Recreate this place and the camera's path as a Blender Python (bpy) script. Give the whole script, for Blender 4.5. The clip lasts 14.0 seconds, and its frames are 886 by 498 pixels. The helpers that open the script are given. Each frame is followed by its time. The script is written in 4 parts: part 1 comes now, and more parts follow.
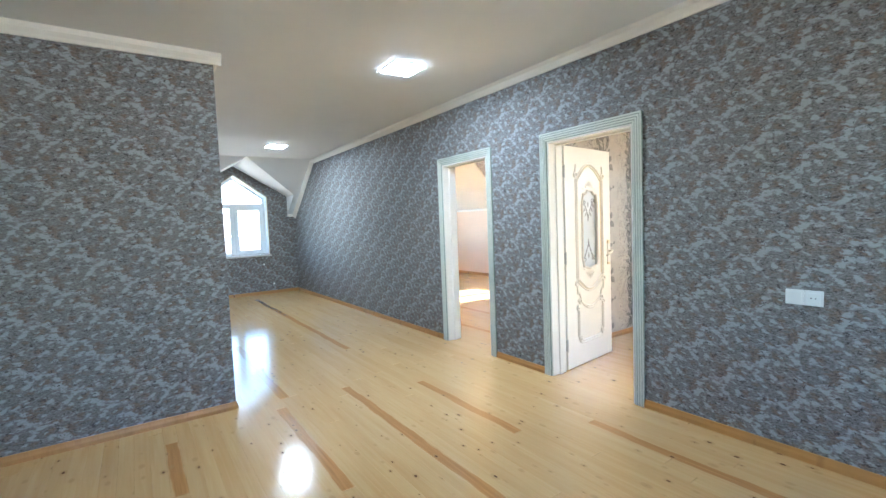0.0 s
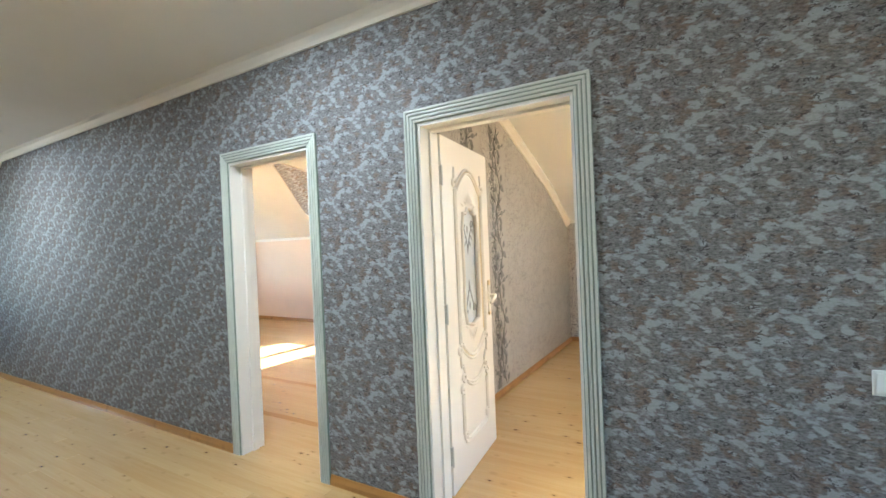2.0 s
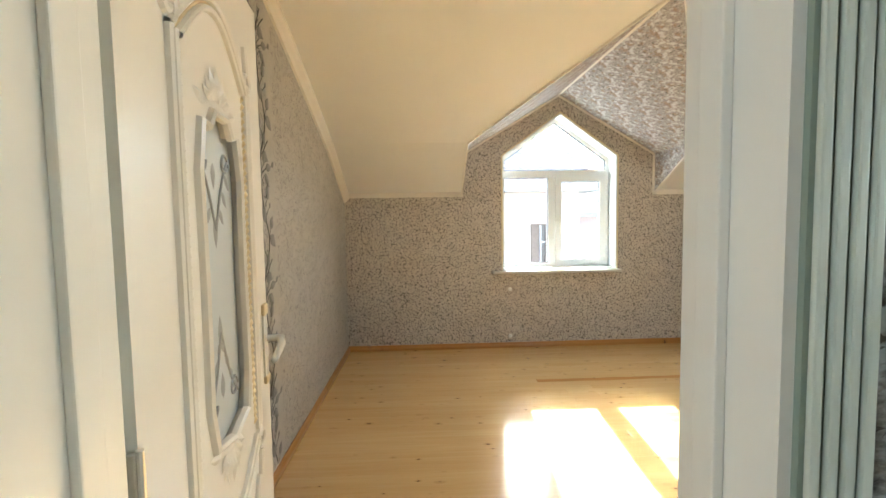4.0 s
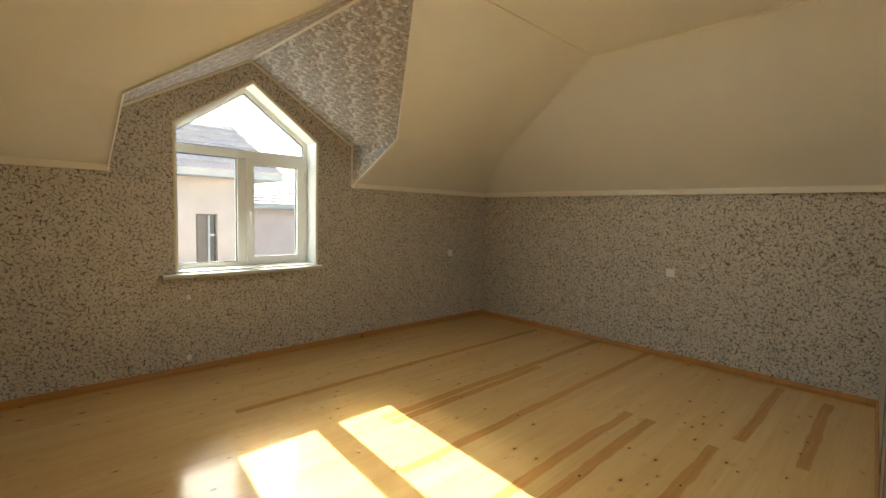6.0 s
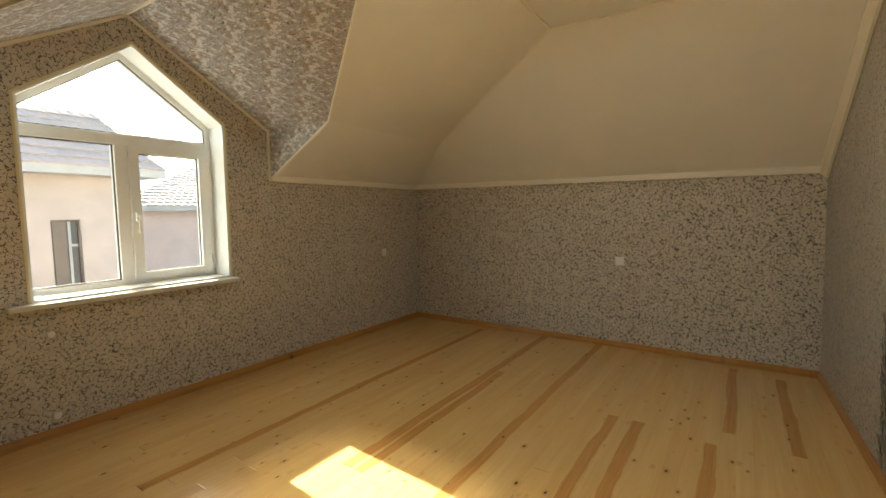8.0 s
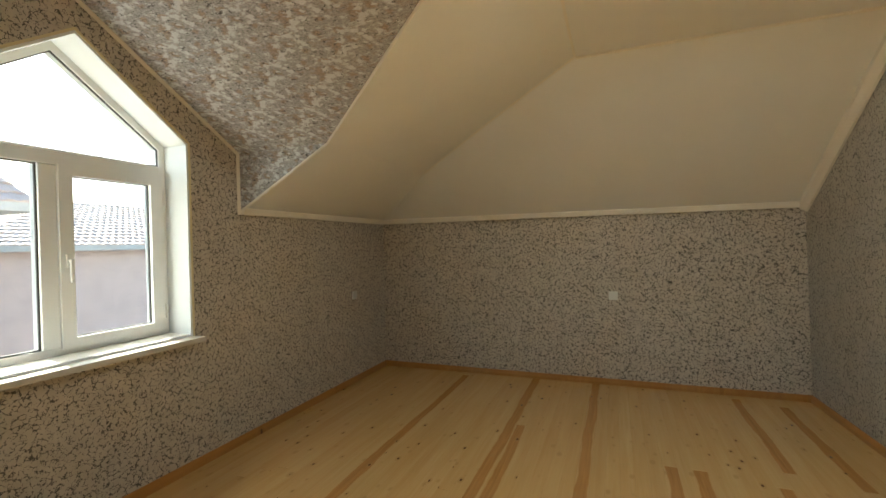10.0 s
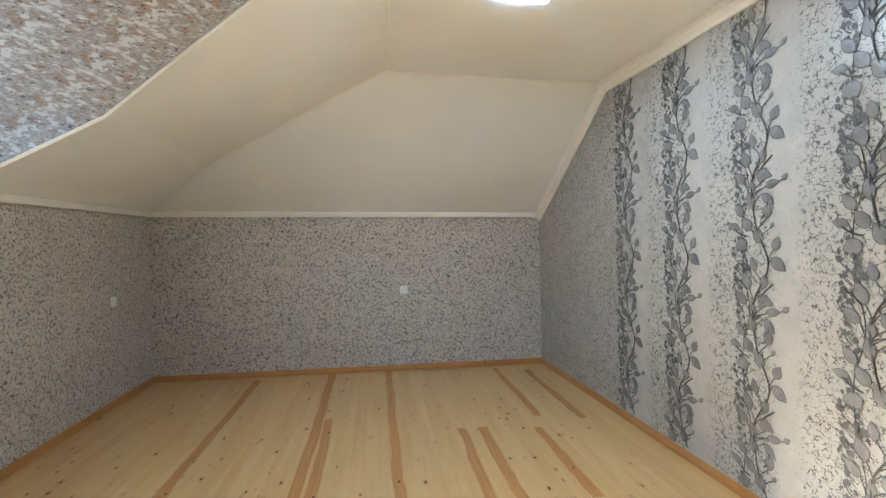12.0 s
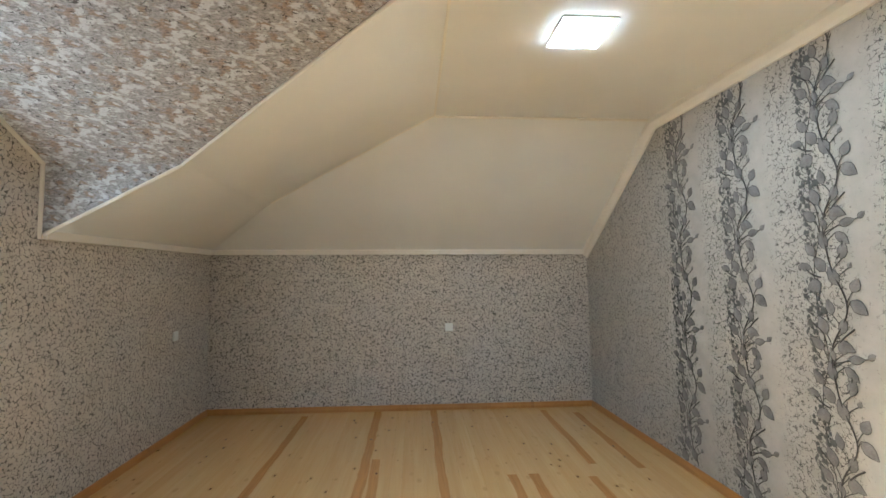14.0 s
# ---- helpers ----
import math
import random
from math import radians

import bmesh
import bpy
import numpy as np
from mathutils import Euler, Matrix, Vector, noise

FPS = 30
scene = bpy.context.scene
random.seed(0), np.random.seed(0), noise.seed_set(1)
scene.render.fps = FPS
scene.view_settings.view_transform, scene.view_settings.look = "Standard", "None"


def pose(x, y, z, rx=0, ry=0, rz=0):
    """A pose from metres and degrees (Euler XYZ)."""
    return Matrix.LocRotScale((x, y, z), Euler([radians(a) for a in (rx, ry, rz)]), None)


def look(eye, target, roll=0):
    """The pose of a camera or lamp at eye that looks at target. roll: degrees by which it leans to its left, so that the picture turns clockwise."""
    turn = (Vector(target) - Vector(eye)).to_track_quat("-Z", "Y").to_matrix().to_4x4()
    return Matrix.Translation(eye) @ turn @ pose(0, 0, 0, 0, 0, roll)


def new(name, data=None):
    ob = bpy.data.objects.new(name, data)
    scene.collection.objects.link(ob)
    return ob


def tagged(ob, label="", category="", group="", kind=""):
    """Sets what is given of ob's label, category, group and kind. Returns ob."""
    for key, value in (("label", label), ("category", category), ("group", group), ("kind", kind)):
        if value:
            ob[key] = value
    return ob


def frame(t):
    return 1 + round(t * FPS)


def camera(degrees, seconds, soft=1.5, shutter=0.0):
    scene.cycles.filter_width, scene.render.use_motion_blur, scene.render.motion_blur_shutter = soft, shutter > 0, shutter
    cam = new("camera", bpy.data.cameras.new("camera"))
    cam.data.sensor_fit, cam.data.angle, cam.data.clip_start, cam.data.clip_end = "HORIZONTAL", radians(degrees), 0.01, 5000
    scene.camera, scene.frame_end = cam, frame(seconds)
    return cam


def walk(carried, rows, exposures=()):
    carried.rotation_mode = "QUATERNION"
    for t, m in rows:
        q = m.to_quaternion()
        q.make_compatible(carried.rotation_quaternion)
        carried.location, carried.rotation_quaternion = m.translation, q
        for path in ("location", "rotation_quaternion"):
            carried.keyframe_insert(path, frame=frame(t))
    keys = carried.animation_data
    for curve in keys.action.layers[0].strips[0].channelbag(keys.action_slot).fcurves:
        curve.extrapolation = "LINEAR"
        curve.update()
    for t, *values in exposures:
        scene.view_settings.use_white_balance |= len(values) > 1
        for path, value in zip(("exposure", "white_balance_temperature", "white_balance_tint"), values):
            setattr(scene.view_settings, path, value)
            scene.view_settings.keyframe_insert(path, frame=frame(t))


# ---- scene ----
cam = camera(89.7, 14.0)
PATH = [
    (0, (-2.911, -1.754, 1.37), (-1.776, -0.112, 1.249), -2.2),
    (0.5, (-2.727, -1.375, 1.395), (-1.368, 0.091, 1.33), -2.1),
    (1, (-2.537, -1.02, 1.395), (-0.912, 0.146, 1.376), -1.7),
    (1.5, (-2.193, -0.723, 1.381), (-0.47, 0.292, 1.359), -1.9),
    (2, (-1.901, -0.39, 1.387), (-0.18, 0.628, 1.37), -2.4),
    (2.5, (-1.539, -0.149, 1.391), (0.292, 0.656, 1.347), -2.0),
    (5, (0.083, 0.597, 1.356), (1.908, -0.209, 1.206), -0.0),
    (5.5, (0.188, 0.597, 1.351), (1.792, -0.588, 1.207), 0.9),
    (6, (0.194, 0.52, 1.361), (1.636, -0.858, 1.207), 1.5),
    (6.5, (0.228, 0.434, 1.367), (1.605, -1.006, 1.197), 1.1),
    (7, (0.339, 0.382, 1.353), (1.782, -0.993, 1.186), 0.0),
    (7.5, (0.57, 0.397, 1.366), (1.898, -1.089, 1.196), -0.6),
    (8, (0.828, 0.393, 1.351), (1.938, -1.262, 1.178), -0.5),
    (10.5, (1.969, 0.426, 1.373), (2.441, -1.517, 1.369), -1.1),
    (11, (2.105, 0.54, 1.371), (2.142, -1.459, 1.353), -0.2),
    (11.5, (2.109, 0.576, 1.366), (1.818, -1.402, 1.308), 0.1),
    (12, (2.079, 0.594, 1.376), (1.779, -1.383, 1.333), -0.4),
    (12.5, (2.079, 0.606, 1.454), (1.804, -1.37, 1.6), -0.8),
    (13, (2.068, 0.621, 1.478), (1.806, -1.341, 1.758), -1.3),
    (13.5, (2.103, 0.605, 1.447), (1.858, -1.359, 1.731), -1.3),
    (14, (2.154, 0.604, 1.406), (2.025, -1.389, 1.518), -0.3),
]
EXPOSURES = [(0.0, 4.5, 5250, 6), (1.0, 4.25, 5350, 6), (2.7, 4.3, 5900, 6), (4.8, 3.2, 6300, 1), (6.0, 2.78, 7300, 1), (7.0, 2.75, 7900, 2), (8.2, 2.72, 7800, 2), (10.5, 2.72, 6500, 0), (11.0, 3.25, 5800, 3), (11.5, 3.5, 5000, 2), (12.5, 3.65, 5100, 3), (13.0, 3.68, 5050, 3), (13.5, 3.72, 5050, 3), (14.0, 3.35, 5400, 3)]
walk(cam, [(t, look(e, g, r)) for t, e, g, r in PATH], EXPOSURES)

# ---- light ----
SUN_DIR = Vector((1.663, -0.131, 0.921)).normalized()
world = bpy.data.worlds.new("world")
scene.world = world
world.use_nodes = True
wn = world.node_tree.nodes
sky = wn.new("ShaderNodeTexSky")
sky.sky_type, sky.sun_disc = "NISHITA", False
sky.sun_elevation = math.asin(SUN_DIR.z)
sky.sun_rotation = math.atan2(SUN_DIR.x, SUN_DIR.y)
world.node_tree.links.new(sky.outputs[0], wn["Background"].inputs[0])
wn["Background"].inputs[1].default_value = 0.10
sun_data = bpy.data.lights.new("sun", "SUN")
sun_data.energy, sun_data.angle, sun_data.color = 5.0, radians(0.5), (1.0, 0.96, 0.89)
sun = new("sun", sun_data)
sun.matrix_world = look(SUN_DIR * 30, (0, 0, 0))


def panel_lamp(name, x, y, z, size, watts):
    d = bpy.data.lights.new(name, "AREA")
    d.shape, d.size, d.energy, d.color = "SQUARE", size, watts, (0.86, 0.94, 1.0)
    ob = new(name, d)
    ob.matrix_world = pose(x, y, z)


CEIL_H, CEIL_R = 2.66, 2.615
LAMPS = ((-0.99, 1.52, CEIL_H), (-0.99, 5.52, CEIL_H), (1.32, -1.51, CEIL_R))
for lamp_x, lamp_y, lamp_z in LAMPS:
    panel_lamp("ceiling_panel_glow", lamp_x, lamp_y, lamp_z - 0.018, 0.26, 1.0)


# ---- materials ----
def material(name, rough=0.6, metal=0.0, colour=(0.8, 0.8, 0.8)):
    m = bpy.data.materials.new(name)
    m.use_nodes = True
    b = m.node_tree.nodes["Principled BSDF"]
    b.inputs["Roughness"].default_value = rough
    b.inputs["Metallic"].default_value = metal
    b.inputs["Base Color"].default_value = (*colour, 1)
    return m


class Net:
    """Short hand for the nodes of one material."""

    def __init__(self, m):
        self.t = m.node_tree
        self.b = self.t.nodes["Principled BSDF"]

    def node(self, kind, **sets):
        n = self.t.nodes.new(kind)
        for k, v in sets.items():
            if k == "op":
                n.operation = v
            elif k == "dims":
                n.noise_dimensions = v
            elif k == "feature":
                n.feature = v
            elif k == "blend":
                n.data_type, n.blend_type = "RGBA", v
        return n

    def put(self, value, socket):
        if isinstance(value, bpy.types.NodeSocket):
            self.t.links.new(value, socket)
        elif value is not None:
            socket.default_value = value

    def math(self, op, a, b=None, c=None):
        n = self.node("ShaderNodeMath", op=op)
        for v, s in zip((a, b, c), n.inputs):
            self.put(v, s)
        return n.outputs[0]

    def mix(self, f, a, b, blend="MIX"):
        n = self.node("ShaderNodeMix", blend=blend)
        self.put(f, n.inputs[0])
        for v, s in ((a, n.inputs[6]), (b, n.inputs[7])):
            self.put((*v, 1) if isinstance(v, tuple) else v, s)
        return n.outputs[2]

    def noise(self, vec, scale, detail=3.0, rough=0.5, w=None, distort=0.0):
        n = self.node("ShaderNodeTexNoise", dims="4D" if w is not None else "3D")
        self.put(vec, n.inputs["Vector"])
        if w is not None:
            self.put(w, n.inputs["W"])
        n.inputs["Scale"].default_value, n.inputs["Detail"].default_value = scale, detail
        n.inputs["Roughness"].default_value, n.inputs["Distortion"].default_value = rough, distort
        return n.outputs["Fac"]

    def band(self, v, lo, hi):
        n = self.node("ShaderNodeMapRange")
        self.put(v, n.inputs[0])
        n.inputs[1].default_value, n.inputs[2].default_value = lo, hi
        return n.outputs[0]

    def place(self):
        return self.node("ShaderNodeNewGeometry").outputs["Position"]

    def split(self, v):
        n = self.node("ShaderNodeSeparateXYZ")
        self.put(v, n.inputs[0])
        return n.outputs

    def join(self, x, y, z):
        n = self.node("ShaderNodeCombineXYZ")
        for v, s in zip((x, y, z), n.inputs):
            self.put(v, s)
        return n.outputs[0]

    def scaled(self, vec, s):
        n = self.node("ShaderNodeVectorMath", op="MULTIPLY")
        self.put(vec, n.inputs[0])
        n.inputs[1].default_value = s
        return n.outputs[0]

    def add(self, a, b):
        n = self.node("ShaderNodeVectorMath", op="ADD")
        self.put(a, n.inputs[0])
        self.put(b, n.inputs[1])
        return n.outputs[0]

    def bump(self, height, strength=0.3, distance=0.002):
        n = self.node("ShaderNodeBump")
        n.inputs["Strength"].default_value, n.inputs["Distance"].default_value = strength, distance
        self.put(height, n.inputs["Height"])
        self.t.links.new(n.outputs[0], self.b.inputs["Normal"])

    def colour(self, c):
        self.put(c, self.b.inputs["Base Color"])

    def rough(self, r):
        self.put(r, self.b.inputs["Roughness"])


def paper_marbled(name="marbled_wallpaper", dormer=False):
    """Grey wallpaper with pale clouds, brown smudges and dark flecks, in a half-drop repeat."""
    m = material(name, 0.55)
    n = Net(m)
    p = n.place()
    x, y, z = n.split(p)
    if dormer:
        u = x
        v = n.math("MULTIPLY_ADD", n.math("ABSOLUTE", n.math("ADD", y, 0.985)), -0.57, z)
        p = n.join(x, 0.0, v)
        base0, base1, pale_c, brown_c = (0.24, 0.225, 0.225), (0.50, 0.475, 0.475), (0.67, 0.68, 0.69), (0.40, 0.27, 0.175)
    else:
        u, v = n.math("ADD", x, y), z
        base0, base1, pale_c, brown_c = (0.105, 0.098, 0.096), (0.265, 0.255, 0.248), (0.365, 0.385, 0.39), (0.215, 0.145, 0.105)
    pu, pv = 0.354, 0.318
    warp = n.math("SUBTRACT", n.noise(n.scaled(p, (1, 1, 1.6)), 26, 3, 0.6), 0.5)
    a = n.math("MULTIPLY", u, 2 * math.pi / pu)
    b = n.math("MULTIPLY_ADD", warp, 0.7, n.math("MULTIPLY", n.math("MULTIPLY_ADD", u, -0.12, v), 2 * math.pi / pv))
    a = n.math("MULTIPLY_ADD", warp, 0.5, a)
    ca, sa, cb, sb = (n.math(o, q) for q in (a, b) for o in ("COSINE", "SINE"))

    def lattice(shift, scale, ru, rv, detail):
        """The same figure at the two places of the half-drop repeat."""
        out = []
        for sg in (1, -1):
            vec = n.add(n.scaled(n.join(ca, sa, cb), (sg * ru, sg * ru, sg * rv)), (shift, shift * 0.7, shift * 1.9))
            out.append(n.noise(vec, scale, detail, 0.55, n.math("MULTIPLY", sb, sg * rv)))
        return n.math("MAXIMUM", *out)

    fine = n.noise(n.scaled(p, (1, 1, 2.1)), 38, 5, 0.65)
    wob = n.math("MULTIPLY", n.math("SUBTRACT", fine, 0.5), 0.36)
    pale = n.band(n.math("ADD", lattice(0.0, 1.0, 0.85, 1.6, 1.0), wob), 0.565, 0.64)
    brown = n.band(n.math("ADD", lattice(4.1, 0.9, 0.8, 1.3, 1.0), wob), 0.55, 0.67)
    curl = n.math("ABSOLUTE", n.math("SUBTRACT", n.noise(n.scaled(p, (1, 1, 2.0)), 30, 2, 0.5, distort=0.5), 0.5))
    reach = n.math("MULTIPLY", n.band(n.noise(n.scaled(p, (1, 1, 1.6)), 27, 2, 0.5), 0.50, 0.64), 0.05)
    near = n.band(lattice(9.3, 1.0, 0.9, 1.5, 1.0), 0.47, 0.57)
    fleck = n.math("MULTIPLY", n.band(n.math("SUBTRACT", reach, curl), 0.0, 0.012), near)
    wisps = n.noise(n.scaled(p, (1, 1, 2.4)), 56, 4, 0.68)
    c = n.mix(n.band(wisps, 0.37, 0.63), base0, base1)
    c = n.mix(n.math("MULTIPLY", brown, 0.7), c, n.mix(n.band(wisps, 0.4, 0.6), tuple(q * 0.6 for q in brown_c), brown_c))
    c = n.mix(n.math("MULTIPLY", pale, 0.9), c, n.mix(n.band(wisps, 0.35, 0.6), tuple(q * 0.86 for q in pale_c), pale_c))
    c = n.mix(n.math("MULTIPLY", fleck, 0.85), c, (0.05, 0.042, 0.04))
    n.colour(c)
    n.rough(n.math("MULTIPLY_ADD", pale, -0.1, 0.6))
    n.b.inputs["Specular IOR Level"].default_value = 0.3
    n.bump(n.math("ADD", n.math("MULTIPLY", wisps, 0.7), pale), 0.6, 0.0014)
    return m


def crackle(n, p, thick=1.0):
    """Broken dark crack lines and curled strokes, one where there is a line."""
    warp = n.node("ShaderNodeTexNoise")
    n.put(p, warp.inputs["Vector"])
    warp.inputs["Scale"].default_value, warp.inputs["Detail"].default_value = 75, 2
    shift = n.scaled(warp.outputs["Color"], (0.024, 0.024, 0.024))
    vor = n.node("ShaderNodeTexVoronoi", feature="DISTANCE_TO_EDGE")
    n.put(n.add(p, shift), vor.inputs["Vector"])
    vor.inputs["Scale"].default_value = 34
    width = n.math("MULTIPLY", n.band(n.noise(p, 42, 2, 0.5), 0.42, 0.58), 0.075 * thick)
    cracks = n.band(n.math("SUBTRACT", width, vor.outputs["Distance"]), 0.0, 0.008)
    curl = n.math("ABSOLUTE", n.math("SUBTRACT", n.noise(n.add(p, (3.1, 7.7, 1.3)), 40, 1.5, 0.5, distort=0.6), 0.5))
    reach = n.math("MULTIPLY", n.band(n.noise(n.add(p, (9.2, 2.4, 5.5)), 36, 2, 0.5), 0.48, 0.60), 0.021 * thick)
    strokes = n.band(n.math("SUBTRACT", reach, curl), 0.0, 0.006)
    return n.math("MAXIMUM", cracks, strokes)


def paper_crackled(vines=False, along="y", first=0.0):
    m = material("vine_wallpaper_ground" if vines else "crackled_wallpaper", 0.34 if vines else 0.5)
    n = Net(m)
    p = n.place()
    line = crackle(n, p, (0.85 if along == "y" else 0.55) if vines else 1.0)
    mottle = n.noise(p, 9, 4, 0.6)
    grain = n.noise(p, 260, 2, 0.6)
    if vines:
        c = n.mix(n.band(mottle, 0.3, 0.7), (0.41, 0.39, 0.355), (0.495, 0.47, 0.43))
        x, y, z = n.split(p)
        q = n.math("MULTIPLY", n.math("SUBTRACT", x if along == "x" else y, first), 2 * math.pi / 0.545)
        zone = n.math("ADD", n.math("COSINE", q), n.math("MULTIPLY", n.math("SUBTRACT", n.noise(p, 40, 2), 0.5), 1.6))
        edge = n.band(y, -2.55, -2.6) if along == "y" else n.band(x, 2.05, 2.1)
        line = n.math("MULTIPLY", line, n.math("MAXIMUM", edge, n.band(zone, -0.85, -0.3)))
    else:
        c = n.mix(n.band(mottle, 0.3, 0.7), (0.52, 0.475, 0.425), (0.64, 0.59, 0.53))
    c = n.mix(n.math("MULTIPLY", line, 0.9), c, (0.05, 0.045, 0.042))
    n.colour(c)
    n.bump(n.math("SUBTRACT", n.math("MULTIPLY", grain, 0.4), line), 0.4, 0.001)
    return m


def plaster(name, colour, rough=0.7, vary=0.05):
    m = material(name, rough)
    n = Net(m)
    p = n.place()
    k = n.band(n.noise(p, 1.7, 4, 0.6), 0.3, 0.7)
    c = n.mix(k, tuple(v * (1 - vary) for v in colour), colour)
    n.colour(c)
    n.bump(n.noise(p, 140, 3, 0.6), 0.12, 0.001)
    return m


def pine(name, light, dark, rough=0.13, heart=None):
    """Varnished pine boards along y, each with its own grain and knots."""
    m = material(name, rough)
    n = Net(m)
    rnd = n.node("ShaderNodeObjectInfo").outputs["Random"]
    p = n.add(n.place(), n.join(n.math("MULTIPLY", rnd, 7.0), n.math("MULTIPLY", rnd, 53.0), n.math("MULTIPLY", rnd, 19.0)))
    grain = n.noise(n.scaled(p, (60, 2.2, 20)), 1.0, 4, 0.6, distort=0.6)
    broad = n.noise(n.scaled(p, (9, 0.7, 3)), 1.0, 2, 0.5)
    tone = n.math("ADD", n.math("MULTIPLY", grain, 0.45), n.math("MULTIPLY", broad, 0.55))
    c = n.mix(n.band(tone, 0.32, 0.70), light, dark)
    c = n.mix(n.math("MULTIPLY", n.math("FRACT", n.math("MULTIPLY", rnd, 37.0)), 0.22), c, dark)
    if heart:
        across = n.split(n.node("ShaderNodeTexCoord").outputs["Object"])[0]
        waver = n.math("MULTIPLY", n.math("SUBTRACT", n.noise(n.scaled(p, (3, 1.6, 0)), 1.0, 3, 0.6), 0.5), 0.9)
        off = n.math("ABSOLUTE", n.math("ADD", n.math("SUBTRACT", across, 0.5), waver))
        streak = n.band(n.math("ADD", off, n.math("MULTIPLY", n.math("SUBTRACT", grain, 0.5), 0.15)), 0.47, 0.38)
        deep = n.mix(n.band(grain, 0.35, 0.65), heart, tuple(v * 0.72 for v in heart))
        c = n.mix(n.math("MULTIPLY", streak, 0.78), c, deep)
    vor = n.node("ShaderNodeTexVoronoi")
    n.put(n.add(n.scaled(p, (15, 8.5, 0)), n.scaled(n.join(grain, grain, 0.0), (0.06, 0.05, 0))), vor.inputs["Vector"])
    vor.inputs["Scale"].default_value = 1.0
    vor.inputs["Randomness"].default_value = 1.0
    keep = n.math("GREATER_THAN", n.split(vor.outputs["Color"])[0], 0.35)
    size = n.math("MULTIPLY_ADD", n.split(vor.outputs["Color"])[1], 0.10, 0.045)
    knot = n.math("MULTIPLY", n.band(n.math("SUBTRACT", size, vor.outputs["Distance"]), 0.0, 0.03), keep)
    halo = n.math("MULTIPLY", n.band(n.math("SUBTRACT", n.math("MULTIPLY", size, 2.4), vor.outputs["Distance"]), 0.0, 0.1), keep)
    c = n.mix(n.math("MULTIPLY", halo, 0.5), c, tuple(v * 0.8 for v in dark))
    c = n.mix(n.math("MULTIPLY", knot, 0.9), c, (0.11, 0.045, 0.018))
    n.colour(c)
    n.rough(n.math("MULTIPLY_ADD", n.noise(n.place(), 3.0, 3), 0.14, rough - 0.05))
    n.bump(n.math("ADD", grain, n.noise(n.place(), 6.0, 2)), 0.07, 0.002)
    n.b.inputs["Coat Weight"].default_value = 0.25
    n.b.inputs["Coat Roughness"].default_value = 0.06
    return m


PAPER_HALL = paper_marbled()
PAPER_DORMER = paper_marbled("rust_marbled_wallpaper", True)
PAPER_ROOM = paper_crackled()
VINE_FIRST_Y, VINE_FIRST_X = -2.462, 0.79
PAPER_VINE_Y = paper_crackled(True, "y", VINE_FIRST_Y - 0.12)
PAPER_VINE_X = paper_crackled(True, "x", VINE_FIRST_X - 0.12)
PEACH = plaster("peach_paper", (0.80, 0.62, 0.47), 0.6)
CEILING_WHITE = plaster("ceiling_paint", (0.79, 0.785, 0.765), 0.6, 0.04)
CORNICE = plaster("cornice_paint", (0.82, 0.78, 0.70), 0.5, 0.05)
WHITE_REVEAL = plaster("reveal_paint", (0.83, 0.87, 0.89), 0.4, 0.03)
DOOR_WHITE = plaster("door_lacquer", (0.83, 0.80, 0.74), 0.28, 0.03)
PVC = plaster("window_pvc", (0.84, 0.86, 0.86), 0.25, 0.02)
STONE = plaster("sill_marble", (0.70, 0.68, 0.64), 0.25, 0.18)
PINE = pine("pine_board", (0.68, 0.46, 0.21), (0.57, 0.345, 0.125))
PINE_RED = pine("pine_heartwood_board", (0.68, 0.46, 0.21), (0.57, 0.345, 0.125), heart=(0.52, 0.235, 0.06))
SKIRTING = pine("skirting_wood", (0.50, 0.25, 0.065), (0.38, 0.17, 0.04), 0.3)


# ---- building helpers ----
def mesh_of(name, bm, mat):
    me = bpy.data.meshes.new(name)
    bm.normal_update()
    bm.to_mesh(me)
    bm.free()
    for mm in (mat if isinstance(mat, (list, tuple)) else (mat,)):
        me.materials.append(mm)
    return me


def part(name, bm, mat, parent=None, label=""):
    ob = new(name, mesh_of(name, bm, mat))
    if parent is not None:
        ob.parent = parent
    return tagged(ob, label)


def thing(name, label, category, m=None, group="", kind=""):
    ob = new(name)
    ob.empty_display_size = 0.1
    if m is not None:
        ob.matrix_world = m
    return tagged(ob, label, category, group, kind)


def structure(name, bm, mat, label, category):
    return tagged(new(name, mesh_of(name, bm, mat)), label, category, kind="structure")


def box(bm, x0, x1, y0, y1, z0, z1, bevel=0.0):
    m = Matrix.Translation(((x0 + x1) / 2, (y0 + y1) / 2, (z0 + z1) / 2)) @ Matrix.Diagonal((abs(x1 - x0), abs(y1 - y0), abs(z1 - z0), 1))
    made = bmesh.ops.create_cube(bm, size=1, matrix=m)["verts"]
    if bevel:
        edges = list({e for v in made for e in v.link_edges})
        bmesh.ops.bevel(bm, geom=edges, offset=bevel, segments=2, affect="EDGES", profile=0.6)
    return bm


